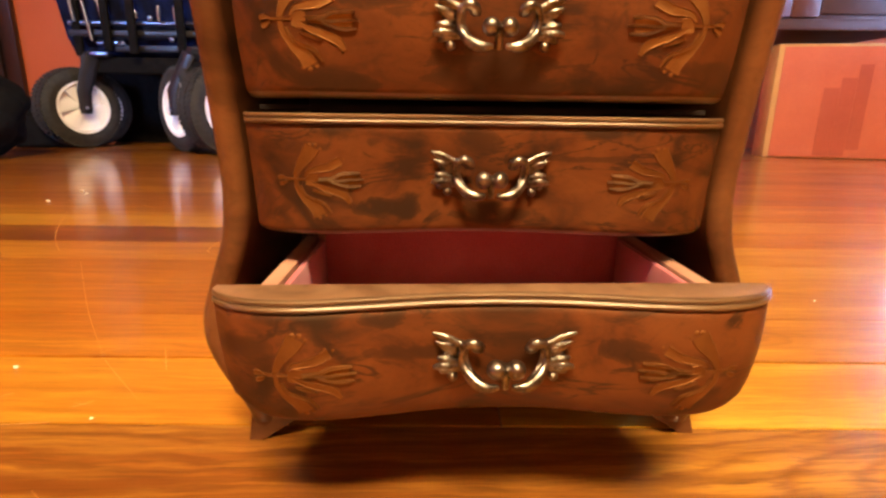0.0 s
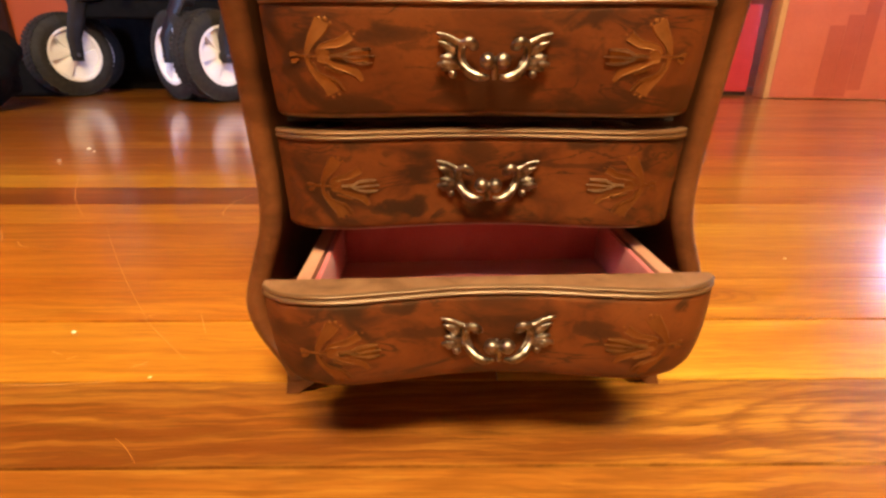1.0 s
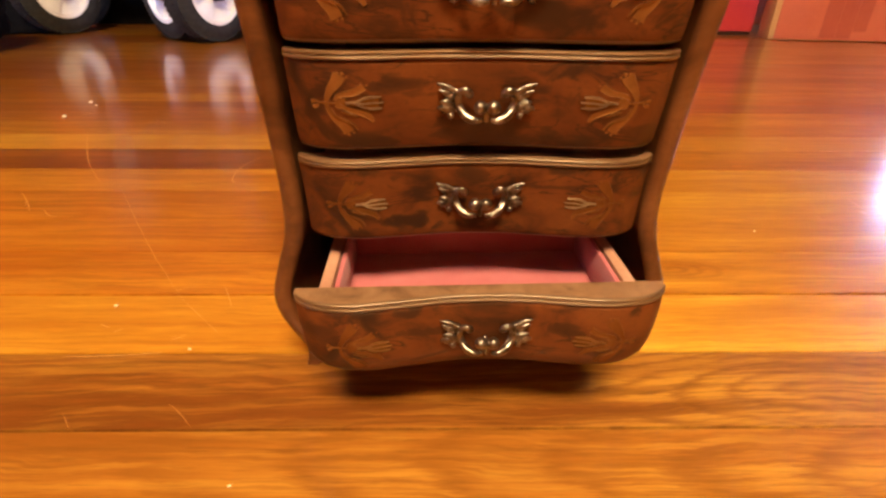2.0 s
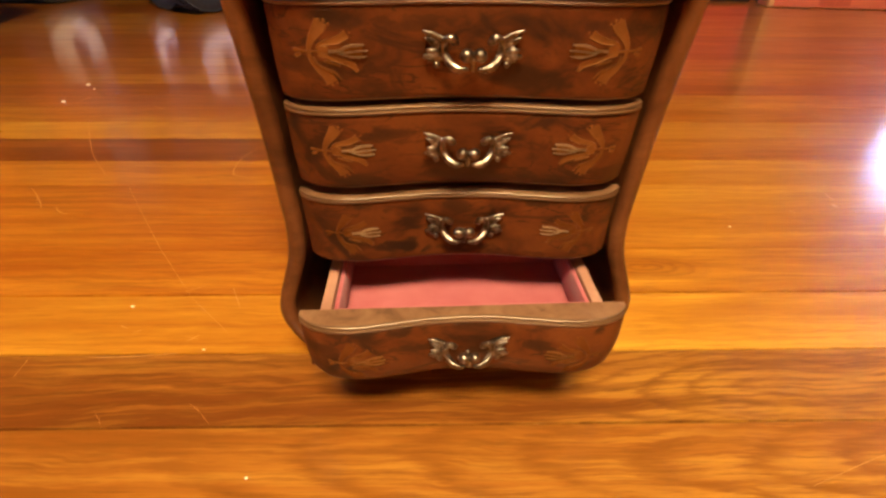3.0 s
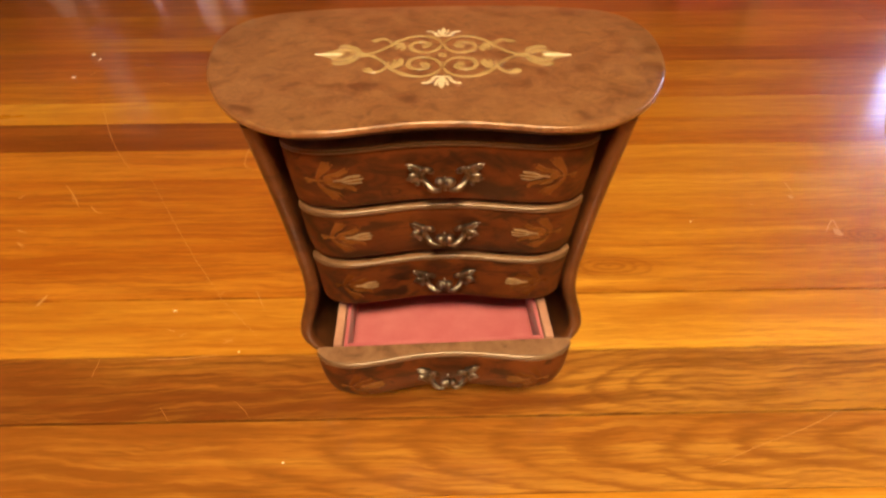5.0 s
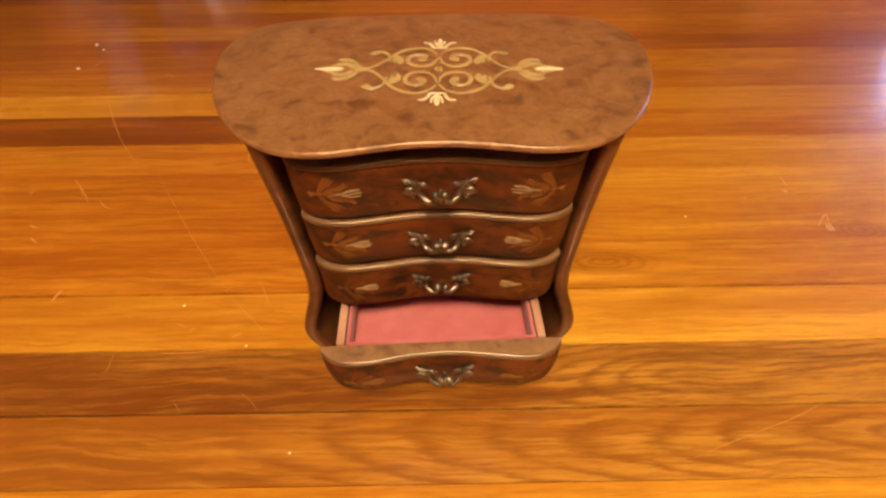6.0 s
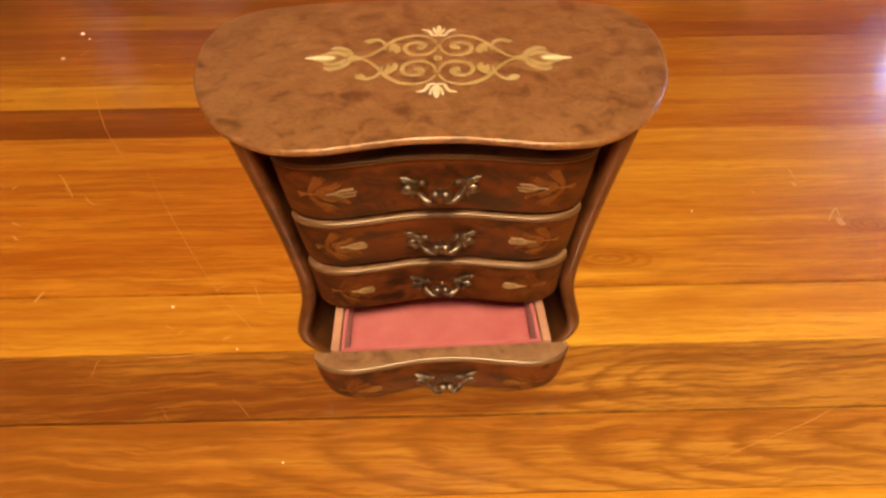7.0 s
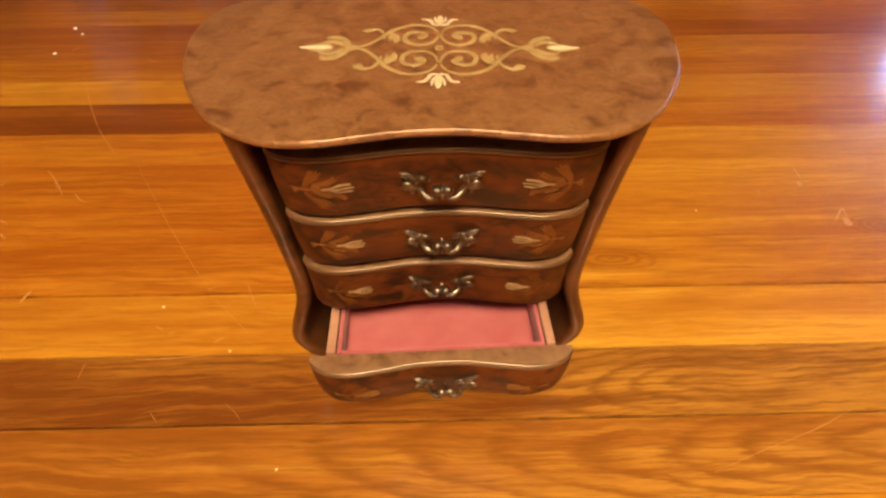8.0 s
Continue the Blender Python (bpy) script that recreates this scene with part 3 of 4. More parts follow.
class Drawer:
    def __init__(self, z0, z1, top_hw, low_hw, pull=0.0, turn=0.0, aside=0.0, sag=0.0, tip=0.0):
        self.z0, self.z1, self.top_hw, self.low_hw, self.pull, self.turn, self.aside, self.sag, self.tip = z0, z1, top_hw, low_hw, pull, turn, aside, sag, tip

    def hw(self, z):
        f = (z - self.z0) / (self.z1 - self.z0)
        h = self.low_hw + (self.top_hw - self.low_hw) * max(0, f) ** 0.8
        low = max(0.0, 1 - (z - self.z0) / (0.006 if self.pull else 0.002))
        return h - (0.003 if self.pull else 0.0007) * low * low

    def y(self, x, z):
        return front_y(x, z, self.hw(z))

    def face(self, x, z):
        f = max(0.0, min(1.0, (self.z1 - 0.0055 - z) / (self.z1 - self.z0 - 0.0085)))
        return self.y(x, z) + 0.0007 - 0.0006 * math.sin(math.pi * f)

    def turned(self, ob):
        ob.matrix_local = pose(self.aside, self.pull, -self.sag) @ pose(0, 0.03, self.z0, 0, -self.tip, self.turn) @ pose(0, 0, -self.z0) @ pose(0, -0.03, 0)


def drawer_front(d):
    """Thick serpentine front with a beaded top edge and a soft lower edge."""
    bm, rows, n = bmesh.new(), [], 48
    z0, z1 = d.z0, d.z1
    prof = [(z1, 0.0075), (z1, 0.0017), (z1 - 0.0002, 0.0009), (z1 - 0.0006, 0.0005), (z1 - 0.0011, 0.0005), (z1 - 0.0014, 0.0009), (z1 - 0.0016, 0.0009), (z1 - 0.0018, 0.0002), (z1 - 0.0023, -0.0001), (z1 - 0.0029, 0.0001), (z1 - 0.0032, 0.001), (z1 - 0.0036, 0.0013), (z1 - 0.0042, 0.0009), (z1 - 0.0055, 0.0007)]
    for k in range(1, 8):
        f = k / 7
        prof.append((z1 - 0.0055 + f * (z0 + 0.003 - z1 + 0.0055), 0.0007 - 0.0006 * math.sin(math.pi * f)))
    prof += [(z0 + 0.0016, 0.0011), (z0 + 0.0005, 0.0024), (z0, 0.0042), (z0, 0.0075)]
    for z, dy in prof:
        hw = d.hw(z)
        row = []
        for i in range(n + 1):
            u = -1 + 2 * i / n
            x = hw * math.copysign(abs(u) ** 0.85, u)
            y = d.y(x, z) + dy
            row.append((x, min(y, curve_at(LEAN, z) + 0.0078), z))
        rows.append(row)
    vs = grid(bm, rows)
    back = [[bm.verts.new((v.co.x, curve_at(LEAN, v.co.z) + 0.008, v.co.z)) for v in r] for r in (vs[0], vs[-1])]
    for i in range(n):
        bm.faces.new((vs[0][i + 1], vs[0][i], back[0][i], back[0][i + 1]))
        bm.faces.new((vs[-1][i], vs[-1][i + 1], back[1][i + 1], back[1][i]))
        bm.faces.new((back[0][i], back[0][i + 1], back[1][i + 1], back[1][i]))
    for i in (0, n):
        loop = [r[i] for r in vs] + [back[1][i], back[0][i]]
        bm.faces.new(loop)
    bmesh.ops.remove_doubles(bm, verts=bm.verts, dist=1e-6)
    for f in bm.faces:
        z = f.calc_center_median().z
        if z > z1 - 0.0033:
            f.material_index = 2 if z > z1 - 0.00003 else 1
        elif z < z0 + 0.0011:
            # lower edge gets the lip tone, a painted lit line
            f.material_index = 1
    return bm


def handle_mesh(d, cx, cz):
    """Cast pull: feathered leaves, scrolls that curl over, dip and meet below a pair of beads."""
    bm = bmesh.new()
    mm = 0.00103

    def at(x, z, out):
        px, pz = cx + x * mm, cz + z * mm
        return (px, d.face(px, pz) - (out - 0.3) * mm, pz)

    def bar(pts, radii, seg=8, flat=1.0, n=12, side=1):
        rad = [curve_at([(i / (len(radii) - 1), r) for i, r in enumerate(radii)], i / (n - 1)) * mm for i in range(n)]
        tube(bm, [at(side * x, z, o) for x, z, o in spline(pts, n)], rad, seg, flat)

    for s in (-1, 1):
        # upper leaf: a long rim and three feathers under it
        bar(((9.4, 5.4, 3.4), (11.4, 5.7, 3.3), (14.2, 7.2, 2.9), (18.2, 8.3, 2.4)), (1.2, 1.0, 0.85, 0.75, 0.4), 10, 0.8, 16, s)
        for root, mid, tip, r in (((11.6, 4.2, 2.2), (14.6, 4.9, 2.4), (17.6, 5.9, 1.9), 0.58), ((11.4, 3.0, 2.0), (13.8, 3.4, 2.2), (16.2, 4.0, 1.7), 0.5),
                                  ((11.0, 5.0, 2.2), (13.8, 6.0, 2.1), (17.6, 7.4, 1.8), 0.5),
                                  ((12.0, 3.6, 2.3), (14.2, 4.2, 2.3), (17.0, 4.9, 1.8), 0.38), ((11.8, 2.2, 2.0), (13.4, 2.3, 2.1), (15.4, 2.6, 1.6), 0.4)):
            bar((root, mid, tip), (0.9 * r, 1.2 * r, 1.05 * r, 0.4 * r), 8, 0.75, 10, s)
        # lower leaf: three knobbed lobes and a berry
        for root, mid, tip, r in (((10.8, 0.2, 2.2), (14.0, 0.9, 2.5), (17.0, 1.5, 2.0), 0.85), ((10.6, -1.0, 2.2), (14.2, -0.6, 2.7), (18.0, -0.9, 2.1), 0.95), ((10.2, -1.8, 2.0), (13.4, -1.9, 2.3), (16.4, -2.6, 1.7), 0.75)):
            bar((root, mid, tip), (0.7 * r, 1.0 * r, 1.25 * r, 0.6 * r), 8, 0.8, 12, s)
        ball(bm, at(s * 13.0, -3.9, 1.9), 1.35 * mm)
        # scroll: hooked head, thin back, broad flat foot that runs in below the beads
        bar(((6.3, 3.6, 3.6), (6.6, 5.0, 4.2), (8.2, 5.9, 4.4), (10.0, 5.2, 4.0), (10.9, 3.0, 3.6), (10.6, 0.4, 3.8), (9.2, -2.0, 5.0), (7.0, -3.8, 6.6), (4.4, -4.6, 7.6), (1.6, -4.4, 7.4)), (1.2, 1.5, 1.45, 1.15, 0.85, 0.9, 1.3, 1.6, 1.35, 0.7), 10, 0.8, 36, s)
        bar(((9.4, 4.2, 3.4), (9.7, 2.4, 3.0), (9.2, 0.2, 3.2), (7.8, -1.9, 4.4), (5.8, -3.3, 5.6)), (0.4, 0.55, 0.55, 0.55, 0.35), 8, 0.8, 16, s)
        ball(bm, at(s * 7.2, 4.6, 4.0), 1.2 * mm, seg=14)
        ball(bm, at(s * 2.4, 0.3, 7.2), 2.5 * mm, seg=16)
    bar(((-2.6, 0.3, 6.8), (0, 0.3, 6.4), (2.6, 0.3, 6.8)), (1.7, 1.4, 1.7), 10, 1, 6)
    bar(((0, -1.8, 0.0), (0, -1.8, 3.0), (0, -1.2, 6.6)), (0.9, 0.8, 1.0), 10, 1, 6)
    bar(((0, -1.0, 6.6), (0, -3.0, 6.8), (0, -5.4, 7.0)), (1.2, 1.0, 0.8), 8, 0.8, 6)
    return bm


def leaf_ground(d, s, cx, cz):
    """Thin tarnished web between feathers of a pull's leaf, with shade in its colour."""
    bm, rows = bmesh.new(), []
    for x, lo, hi in ((10.2, -2.0, 5.4), (11.6, -2.4, 5.8), (13.2, -1.8, 6.6), (14.2, 1.6, 7.0), (15.4, 3.4, 7.2), (16.6, 5.2, 7.5)):
        px = cx + s * x * 0.00103
        ring = [(lo, 0.0), (lo, 1.0), (lo * 0.75 + hi * 0.25, 1.7), ((lo + hi) / 2, 1.2), (lo * 0.3 + hi * 0.7, 1.8), (hi, 1.5), (hi, 0.0)]
        rows.append([(px, d.face(px, cz + z * 0.001) - out * 0.001 + 0.0002, cz + z * 0.001) for z, out in ring])
    grid(bm, rows, True, True)
    return bm


def fused(ob, size):
    """Melts the overlapping pieces of a casting into one skin."""
    mod = ob.modifiers.new("fuse", "REMESH")
    mod.mode, mod.voxel_size, mod.use_smooth_shade = "VOXEL", size, True
    bpy.context.view_layer.update()
    skin = bpy.data.meshes.new_from_object(ob.evaluated_get(bpy.context.evaluated_depsgraph_get()))
    ob.modifiers.remove(mod)
    skin.materials.clear()
    skin.materials.append(ob.data.materials[0])
    ob.data = skin


def petal(bm, surf, pts, widths, rise=0.0005, mat=0, n=14):
    """A low domed leaf along a curve, laid on a surface surf(u, v)."""
    line = spline(pts, n)
    wl = [curve_at([(i / (len(widths) - 1), w) for i, w in enumerate(widths)], i / (n - 1)) for i in range(n)]
    rows = []
    for i, p in enumerate(line):
        q = line[min(n - 1, i + 1)] - line[max(0, i - 1)]
        q = q / (np.linalg.norm(q) + 1e-12)
        nrm = np.array((-q[1], q[0]))
        row = []
        for k, up in ((-1.0, 0.0), (-0.87, 0.95), (-0.66, 0.5), (0.0, 0.7), (0.66, 0.5), (0.87, 0.95), (1.0, 0.0)):
            uv = p + nrm * wl[i] * 0.5 * k
            row.append(surf(uv[0], uv[1], rise * up))
        rows.append(row)
    before = len(bm.faces)
    grid(bm, rows)
    bm.faces.ensure_lookup_table()
    for f in bm.faces[before:]:
        f.material_index = mat
    return bm


def flower(d, s, cx, cz, size):
    """Carved lily spray in low relief: a bud, two broad wings with scalloped tips, side petals, a pale trumpet."""
    bm = bmesh.new()
    mm = 0.001 * size

    def surf(u, v, lift):
        return (u, d.face(u, v) + 0.00006 - lift, v)

    def at(a, b):
        return (s * (cx - a * mm), cz + b * mm)

    def go(pts, widths, mat=0, rise=0.0004, n=18):
        petal(bm, surf, [at(a, b) for a, b in pts], [w * mm for w in widths], rise, mat, n)

    def knob(a, b, r, mat=0):
        before = len(bm.faces)
        u, v = at(a, b)
        ball(bm, surf(u, v, -0.0002), r * 0.85 * mm, (1, 0.45, 1), 10)
        bm.faces.ensure_lookup_table()
        for f in bm.faces[before:]:
            f.material_index = mat

    # a runs from the outer end towards the handle; the wings spring from a = 0
    go(((-6.4, 0.6), (-4.8, 0.8), (-2.4, 0.3), (2.8, 0.2)), (1.1, 1.5, 0.7, 0.9, 0.6))
    go(((-6.0, -1.3), (-5.0, -1.2), (-3.4, -0.4)), (0.9, 1.5, 0.6))
    go(((-0.6, -0.6), (-0.2, 2.0), (1.4, 5.0), (3.8, 8.0), (5.2, 10.4)), (1.3, 1.9, 2.7, 3.9, 4.9, 5.2), 0, 0.0003, 26)
    for a, b, r in ((2.9, 10.2, 0.9), (4.4, 11.0, 1.1), (6.1, 10.9, 1.1), (7.6, 9.8, 0.9)):
        knob(a, b, r)
    go(((-0.6, 0.8), (-0.2, -2.6), (2.2, -6.0), (5.2, -8.8), (6.6, -11.4)), (1.3, 1.6, 2.3, 3.5, 4.4, 4.6), 0, 0.0003, 26)
    for a, b, r in ((4.6, -11.6, 0.9), (6.5, -12.0, 1.0), (8.4, -11.2, 0.9)):
        knob(a, b, r)
    # ridge that edges the lower wing
    go(((1.0, -1.6), (2.2, -4.6), (4.8, -6.0), (8.0, -7.4), (10.2, -10.4)), (0.6, 0.9, 0.9, 0.9, 0.5), 0, 0.0006)
    go(((2.4, 1.0), (3.8, 2.8), (7.0, 3.6), (10.0, 4.2), (13.6, 6.2)), (0.9, 1.6, 2.2, 2.8, 3.2), 0, 0.0004, 22)
    for a, b in ((12.4, 7.2), (14.4, 6.8)):
        knob(a, b, 0.8)
    go(((4.0, -0.4), (7.4, -2.2), (11.0, -3.4), (14.4, -4.8), (16.2, -7.4)), (1.0, 1.8, 2.3, 2.5, 1.2), 0, 0.0004, 22)
    go(((4.6, -3.0), (7.6, -4.0), (10.4, -5.0)), (0.5, 1.0, 0.4), 0, 0.0006)
    go(((2.6, 0.2), (4.6, 0.1), (6.6, 0.2)), (3.4, 4.6, 3.2), 0, 0.0003)
    # trumpet that flares into pale lobes
    go(((5.6, 0.2), (10.0, 0.1), (14.0, 0.2), (18.6, 0.1)), (1.2, 1.8, 2.8, 3.8, 3.4), 0, 0.0004, 20)
    go(((6.6, 0.2), (10.6, 0.6), (14.0, 2.0), (19.4, 2.3)), (0.7, 0.8, 0.9, 0.9, 0.4), 1, 0.001, 20)
    go(((9.6, 0.0), (13.0, -0.2), (16.0, 0.1), (20.4, 0.2)), (0.4, 0.6, 0.7, 0.6, 0.3), 1, 0.0009, 16)
    go(((10.6, -0.6), (13.6, -1.6), (16.4, -2.1), (19.8, -1.8)), (0.4, 0.6, 0.7, 0.7, 0.35), 1, 0.0009, 16)
    return bm


DRAWERS = (
    Drawer(0.1712, 0.2104, 0.0742, 0.0736, aside=-0.0006),
    Drawer(0.1300, 0.1690, 0.0744, 0.0734, aside=-0.0006),
    Drawer(0.0879, 0.1256, 0.0756, 0.0738, aside=-0.0006),
    Drawer(0.0446, 0.0818, 0.0756, 0.0708, -0.0375, 0.6, sag=0.0011, tip=0.4),
)
for d in DRAWERS:
    mid = (d.z0 + d.z1) / 2
    is_open = d.pull < 0
    front = part("drawer", drawer_front(d), [BURL, LIP, LIP_TOP], chest, "burl drawer pulled half open, pink lining inside" if is_open else "closed serpentine burl drawer front")
    d.turned(front)
    pull = part("handle", handle_mesh(d, 0.0015, mid + (0.0006 if is_open else -0.0008)), BRASS, front, "antiqued brass leaf-scroll handle")
    fused(pull, 0.00019)
    for s in (-1, 1):
        part("handle_plate", leaf_ground(d, s, 0.0015, mid + (0.0006 if is_open else -0.0008)), PATINA, front)
    for s in (-1, 1):
        part("carved_flower", flower(d, s, 0.0582 if not is_open else 0.0568, mid + (0.0006 if d.z0 > 0.12 else -0.0012), 0.98 if d.z0 < 0.12 else 1.02), [CARVED_DARK if d.z0 < 0.12 else CARVED, CARVED if is_open else INLAY_PALE], front, "darker carved lily spray" if d.z0 < 0.12 else "tan carved lily spray")
    y0 = max(curve_at(LEAN, d.z0), curve_at(LEAN, d.z1)) + 0.0084
    y1, zt, zb = y0 + 0.07, d.z1 - 0.0035, d.z0 + 0.003
    w = 0.0675
    for s in (-1, 1):
        part("drawer_side", box(bmesh.new(), min(s * w, s * (w - 0.0052)), max(s * w, s * (w - 0.0052)), y0, y1, zb, zt, 0.0005), BOXWOOD, front)
    part("drawer_back", box(bmesh.new(), -w + 0.0053, w - 0.0053, y1 - 0.004, y1, zb, zt + (0.004 if is_open else 0), 0.0005), BOXWOOD, front)
    part("drawer_bottom", box(bmesh.new(), -w + 0.0053, w - 0.0053, y0, y1 - 0.0041, zb, zb + 0.002), BOXWOOD, front)
    if is_open:
        q = w - 0.0062
        zf = zb + 0.0105
        lining = part("lining", box(bmesh.new(), -q, q, y0 + 0.0001, y1 - 0.0046, zf, zf + 0.0012, 0.0004), FELT, front, "pink felt lining")
        for s in (-1, 1):
            part("lining_wall", box(bmesh.new(), min(s * q, s * (q - 0.0022)), max(s * q, s * (q - 0.0022)), y0 + 0.0001, y1 - 0.0046, zf + 0.0013, zt - 0.0006, 0.0006), FELT, front)
        part("lining_wall", box(bmesh.new(), -q + 0.0023, q - 0.0023, y1 - 0.0068, y1 - 0.0046, zf + 0.0013, zt + 0.0036, 0.0006), FELT, front)
        part("lining_wall", box(bmesh.new(), -q + 0.0023, q - 0.0023, y0 + 0.0001, y0 + 0.0022, zf + 0.0013, zt - 0.0006, 0.0006), FELT, front)


def top_inlay(top):
    """Scrolled marquetry: four spirals in an oval, lily ends all round."""
    mm = 0.001
    turn = Matrix.Rotation(radians(-2.6), 2)

    def surf(u, v, lift):
        q = turn @ Vector((u, v))
        return (0.002 + q.x, 0.0515 + q.y, TOP_Z + 0.00005 + lift)

    def go(pts, widths, mat=0):
        for sx in (-1, 1):
            for sy in (-1, 1):
                piece = petal(bmesh.new(), surf, [(sx * a * mm, sy * b * mm) for a, b in pts], [w * mm for w in widths], 0.00022, 0, 24)
                part("inlay_piece", piece, (INLAY_GOLD, INLAY_CREAM)[mat], top, ("gold scroll inlay", "cream inlay tip")[mat])

    # spirals round the middle, the oval that holds them, curled buds outside it
    go(((0.5, 16.5), (1.6, 10.0), (5.0, 5.0), (10.0, 3.4), (15.2, 5.6), (17.6, 11.0), (16.0, 17.0), (11.5, 18.8), (7.8, 16.4), (8.6, 12.6), (11.4, 12.2)), (1.0, 1.5, 1.7, 2.0, 2.3, 2.5, 2.5, 2.6, 3.4, 4.4, 3.4))
    go(((0.9, 18.0), (3.6, 24.0), (10.0, 27.6), (17.0, 26.6), (24.0, 21.0), (29.0, 12.5), (34.0, 5.0), (39.0, 1.0), (46.0, 0.5)), (1.0, 1.5, 1.8, 2.1, 2.4, 2.0, 1.6, 1.4, 1.1))
    go(((27.6, 9.0), (28.2, 15.0), (30.4, 20.6), (34.2, 22.6), (37.0, 20.6), (38.6, 18.4)), (1.0, 1.4, 1.8, 2.6, 4.6, 3.6))
    # leaf between spiral and oval
    go(((25.6, 17.6), (22.8, 13.6), (21.4, 9.0), (22.0, 5.6)), (1.2, 4.2, 3.6, 0.8))
    go(((26.0, 15.0), (24.6, 10.6), (25.4, 6.8)), (0.8, 2.4, 0.6))
    # lily ends
    go(((44.5, 0.6), (45.6, 6.0), (49.0, 10.4), (53.6, 12.0), (56.6, 10.8)), (1.4, 3.0, 3.4, 3.2, 1.4))
    go(((47.0, 1.4), (49.2, 5.0), (53.6, 6.6), (57.8, 5.6)), (1.4, 3.4, 3.2, 1.2))
    go(((52.0, 0.6), (54.6, 2.4), (59.4, 3.4), (62.8, 2.2)), (1.2, 1.8, 2.2, 0.9))
    go(((40.5, 0.4), (42.0, 1.8), (44.0, 2.0)), (0.8, 1.8, 0.8))
    go(((53.0, 0.2), (57.0, 1.0), (61.0, 1.1), (68.0, 0.1)), (0.9, 1.8, 1.7, 0.4), 1)
    # fans above and below
    go(((0.2, 28.6), (0.6, 33.0), (0.7, 37.0), (0.3, 41.0)), (0.8, 1.7, 1.6, 0.5), 1)
    go(((0.8, 29.6), (2.2, 33.0), (2.8, 36.0), (3.0, 38.6)), (0.7, 1.3, 1.3, 0.5), 1)
    go(((0.2, 28.0), (3.4, 28.2), (4.6, 31.6), (6.4, 34.6), (9.6, 35.2)), (1.2, 1.6, 1.8, 1.6, 0.5), 1)
    go(((0.0, 1.9), (1.3, 1.3), (1.8, 0.0)), (1.0, 1.6, 1.0))


top_inlay(top)


# ---- folding wagon ----
def wheel(place, turn, parent):
    """Wide pneumatic-look tyre with tread blocks, white turbine rim and axle cap; its face looks along -y before the turn."""
    R, r, w = 0.126, 0.0825, 0.072
    m = pose(*place, 0, 0, turn)
    bm = bmesh.new()
    lathe(bm, ((w * 0.46, r - 0.004), (w * 0.5, r + 0.012), (w * 0.48, R - 0.02), (w * 0.36, R - 0.006), (0.0, R - 0.002), (-w * 0.36, R - 0.006), (-w * 0.48, R - 0.02), (-w * 0.5, r + 0.012), (-w * 0.46, r - 0.004)), 48, "y", True)
    for i in range(56):
        a = 2 * math.pi * i / 56
        for y0, sh in ((-0.02, 0.0), (0.0, 0.5), (0.02, 0.0)):
            aa = a + sh * 2 * math.pi / 56
            bmesh.ops.create_cube(bm, size=1.0, matrix=Matrix.Rotation(-aa, 4, "Y") @ Matrix.LocRotScale((R - 0.0052 + (0.0022 if y0 == 0 else 0), y0, 0), Euler((radians(20 if y0 < 0 else -20), 0, 0)), (0.0055, 0.016, 0.009)))
    tyre = part("tyre", bm, RUBBER, parent)
    tyre.matrix_local = m
    bm = bmesh.new()
    lathe(bm, ((0.02, 0.01), (0.02, r - 0.006), (-0.03, r - 0.004), (-0.036, r - 0.001), (-0.036, r - 0.009), (-0.029, r - 0.012), (-0.008, r - 0.013), (-0.006, 0.03), (-0.006, 0.01)), 48)
    # six flat blades, each with a wedge sinking away beside it
    for i in range(6):
        a = 2 * math.pi * (i + 0.2) / 6
        fan = []
        for turned, deep in ((0.0, -0.012), (0.49, -0.03), (0.77, -0.03), (math.pi / 3, -0.03)):
            near = 0.012 if turned else 0.016
            fan.append([bm.verts.new((rad * math.cos(a + turned), deep if rad > 0.017 else -0.03, rad * math.sin(a + turned))) for rad in (near, 0.045, r - 0.0115)])
        for k in range(3):
            for j in range(2):
                bm.faces.new((fan[k][j], fan[k + 1][j], fan[k + 1][j + 1], fan[k][j + 1]))
        wall = [bm.verts.new((rad * math.cos(a), -0.03, rad * math.sin(a))) for rad in (0.045, r - 0.0115)]
        bm.faces.new((fan[0][0], fan[0][1], wall[0]))
        bm.faces.new((wall[0], fan[0][1], fan[0][2], wall[1]))
    rim = part("rim", bm, RIM_WHITE, tyre, "white plastic rim with turbine spokes")
    cap = part("axle_cap", lathe(bmesh.new(), ((-0.02, 0.014), (-0.045, 0.014), (-0.05, 0.011), (-0.052, 0.003)), 20), BLACK_STEEL, tyre)
    return tyre


wagon = thing("folding_wagon", (-0.95, 1.65, 0), "black folding wagon with navy cloth and white-rimmed rubber wheels", "wagon")
A, B, C, D = (-0.26, -0.065, 0.127), (-0.33, 0.12, 0.127), (0.155, -0.185, 0.127), (0.275, -0.235, 0.127)
for place, turn in ((A, 62), (B, 62), (C, -36), (D, 62)):
    wheel(place, turn, wagon)
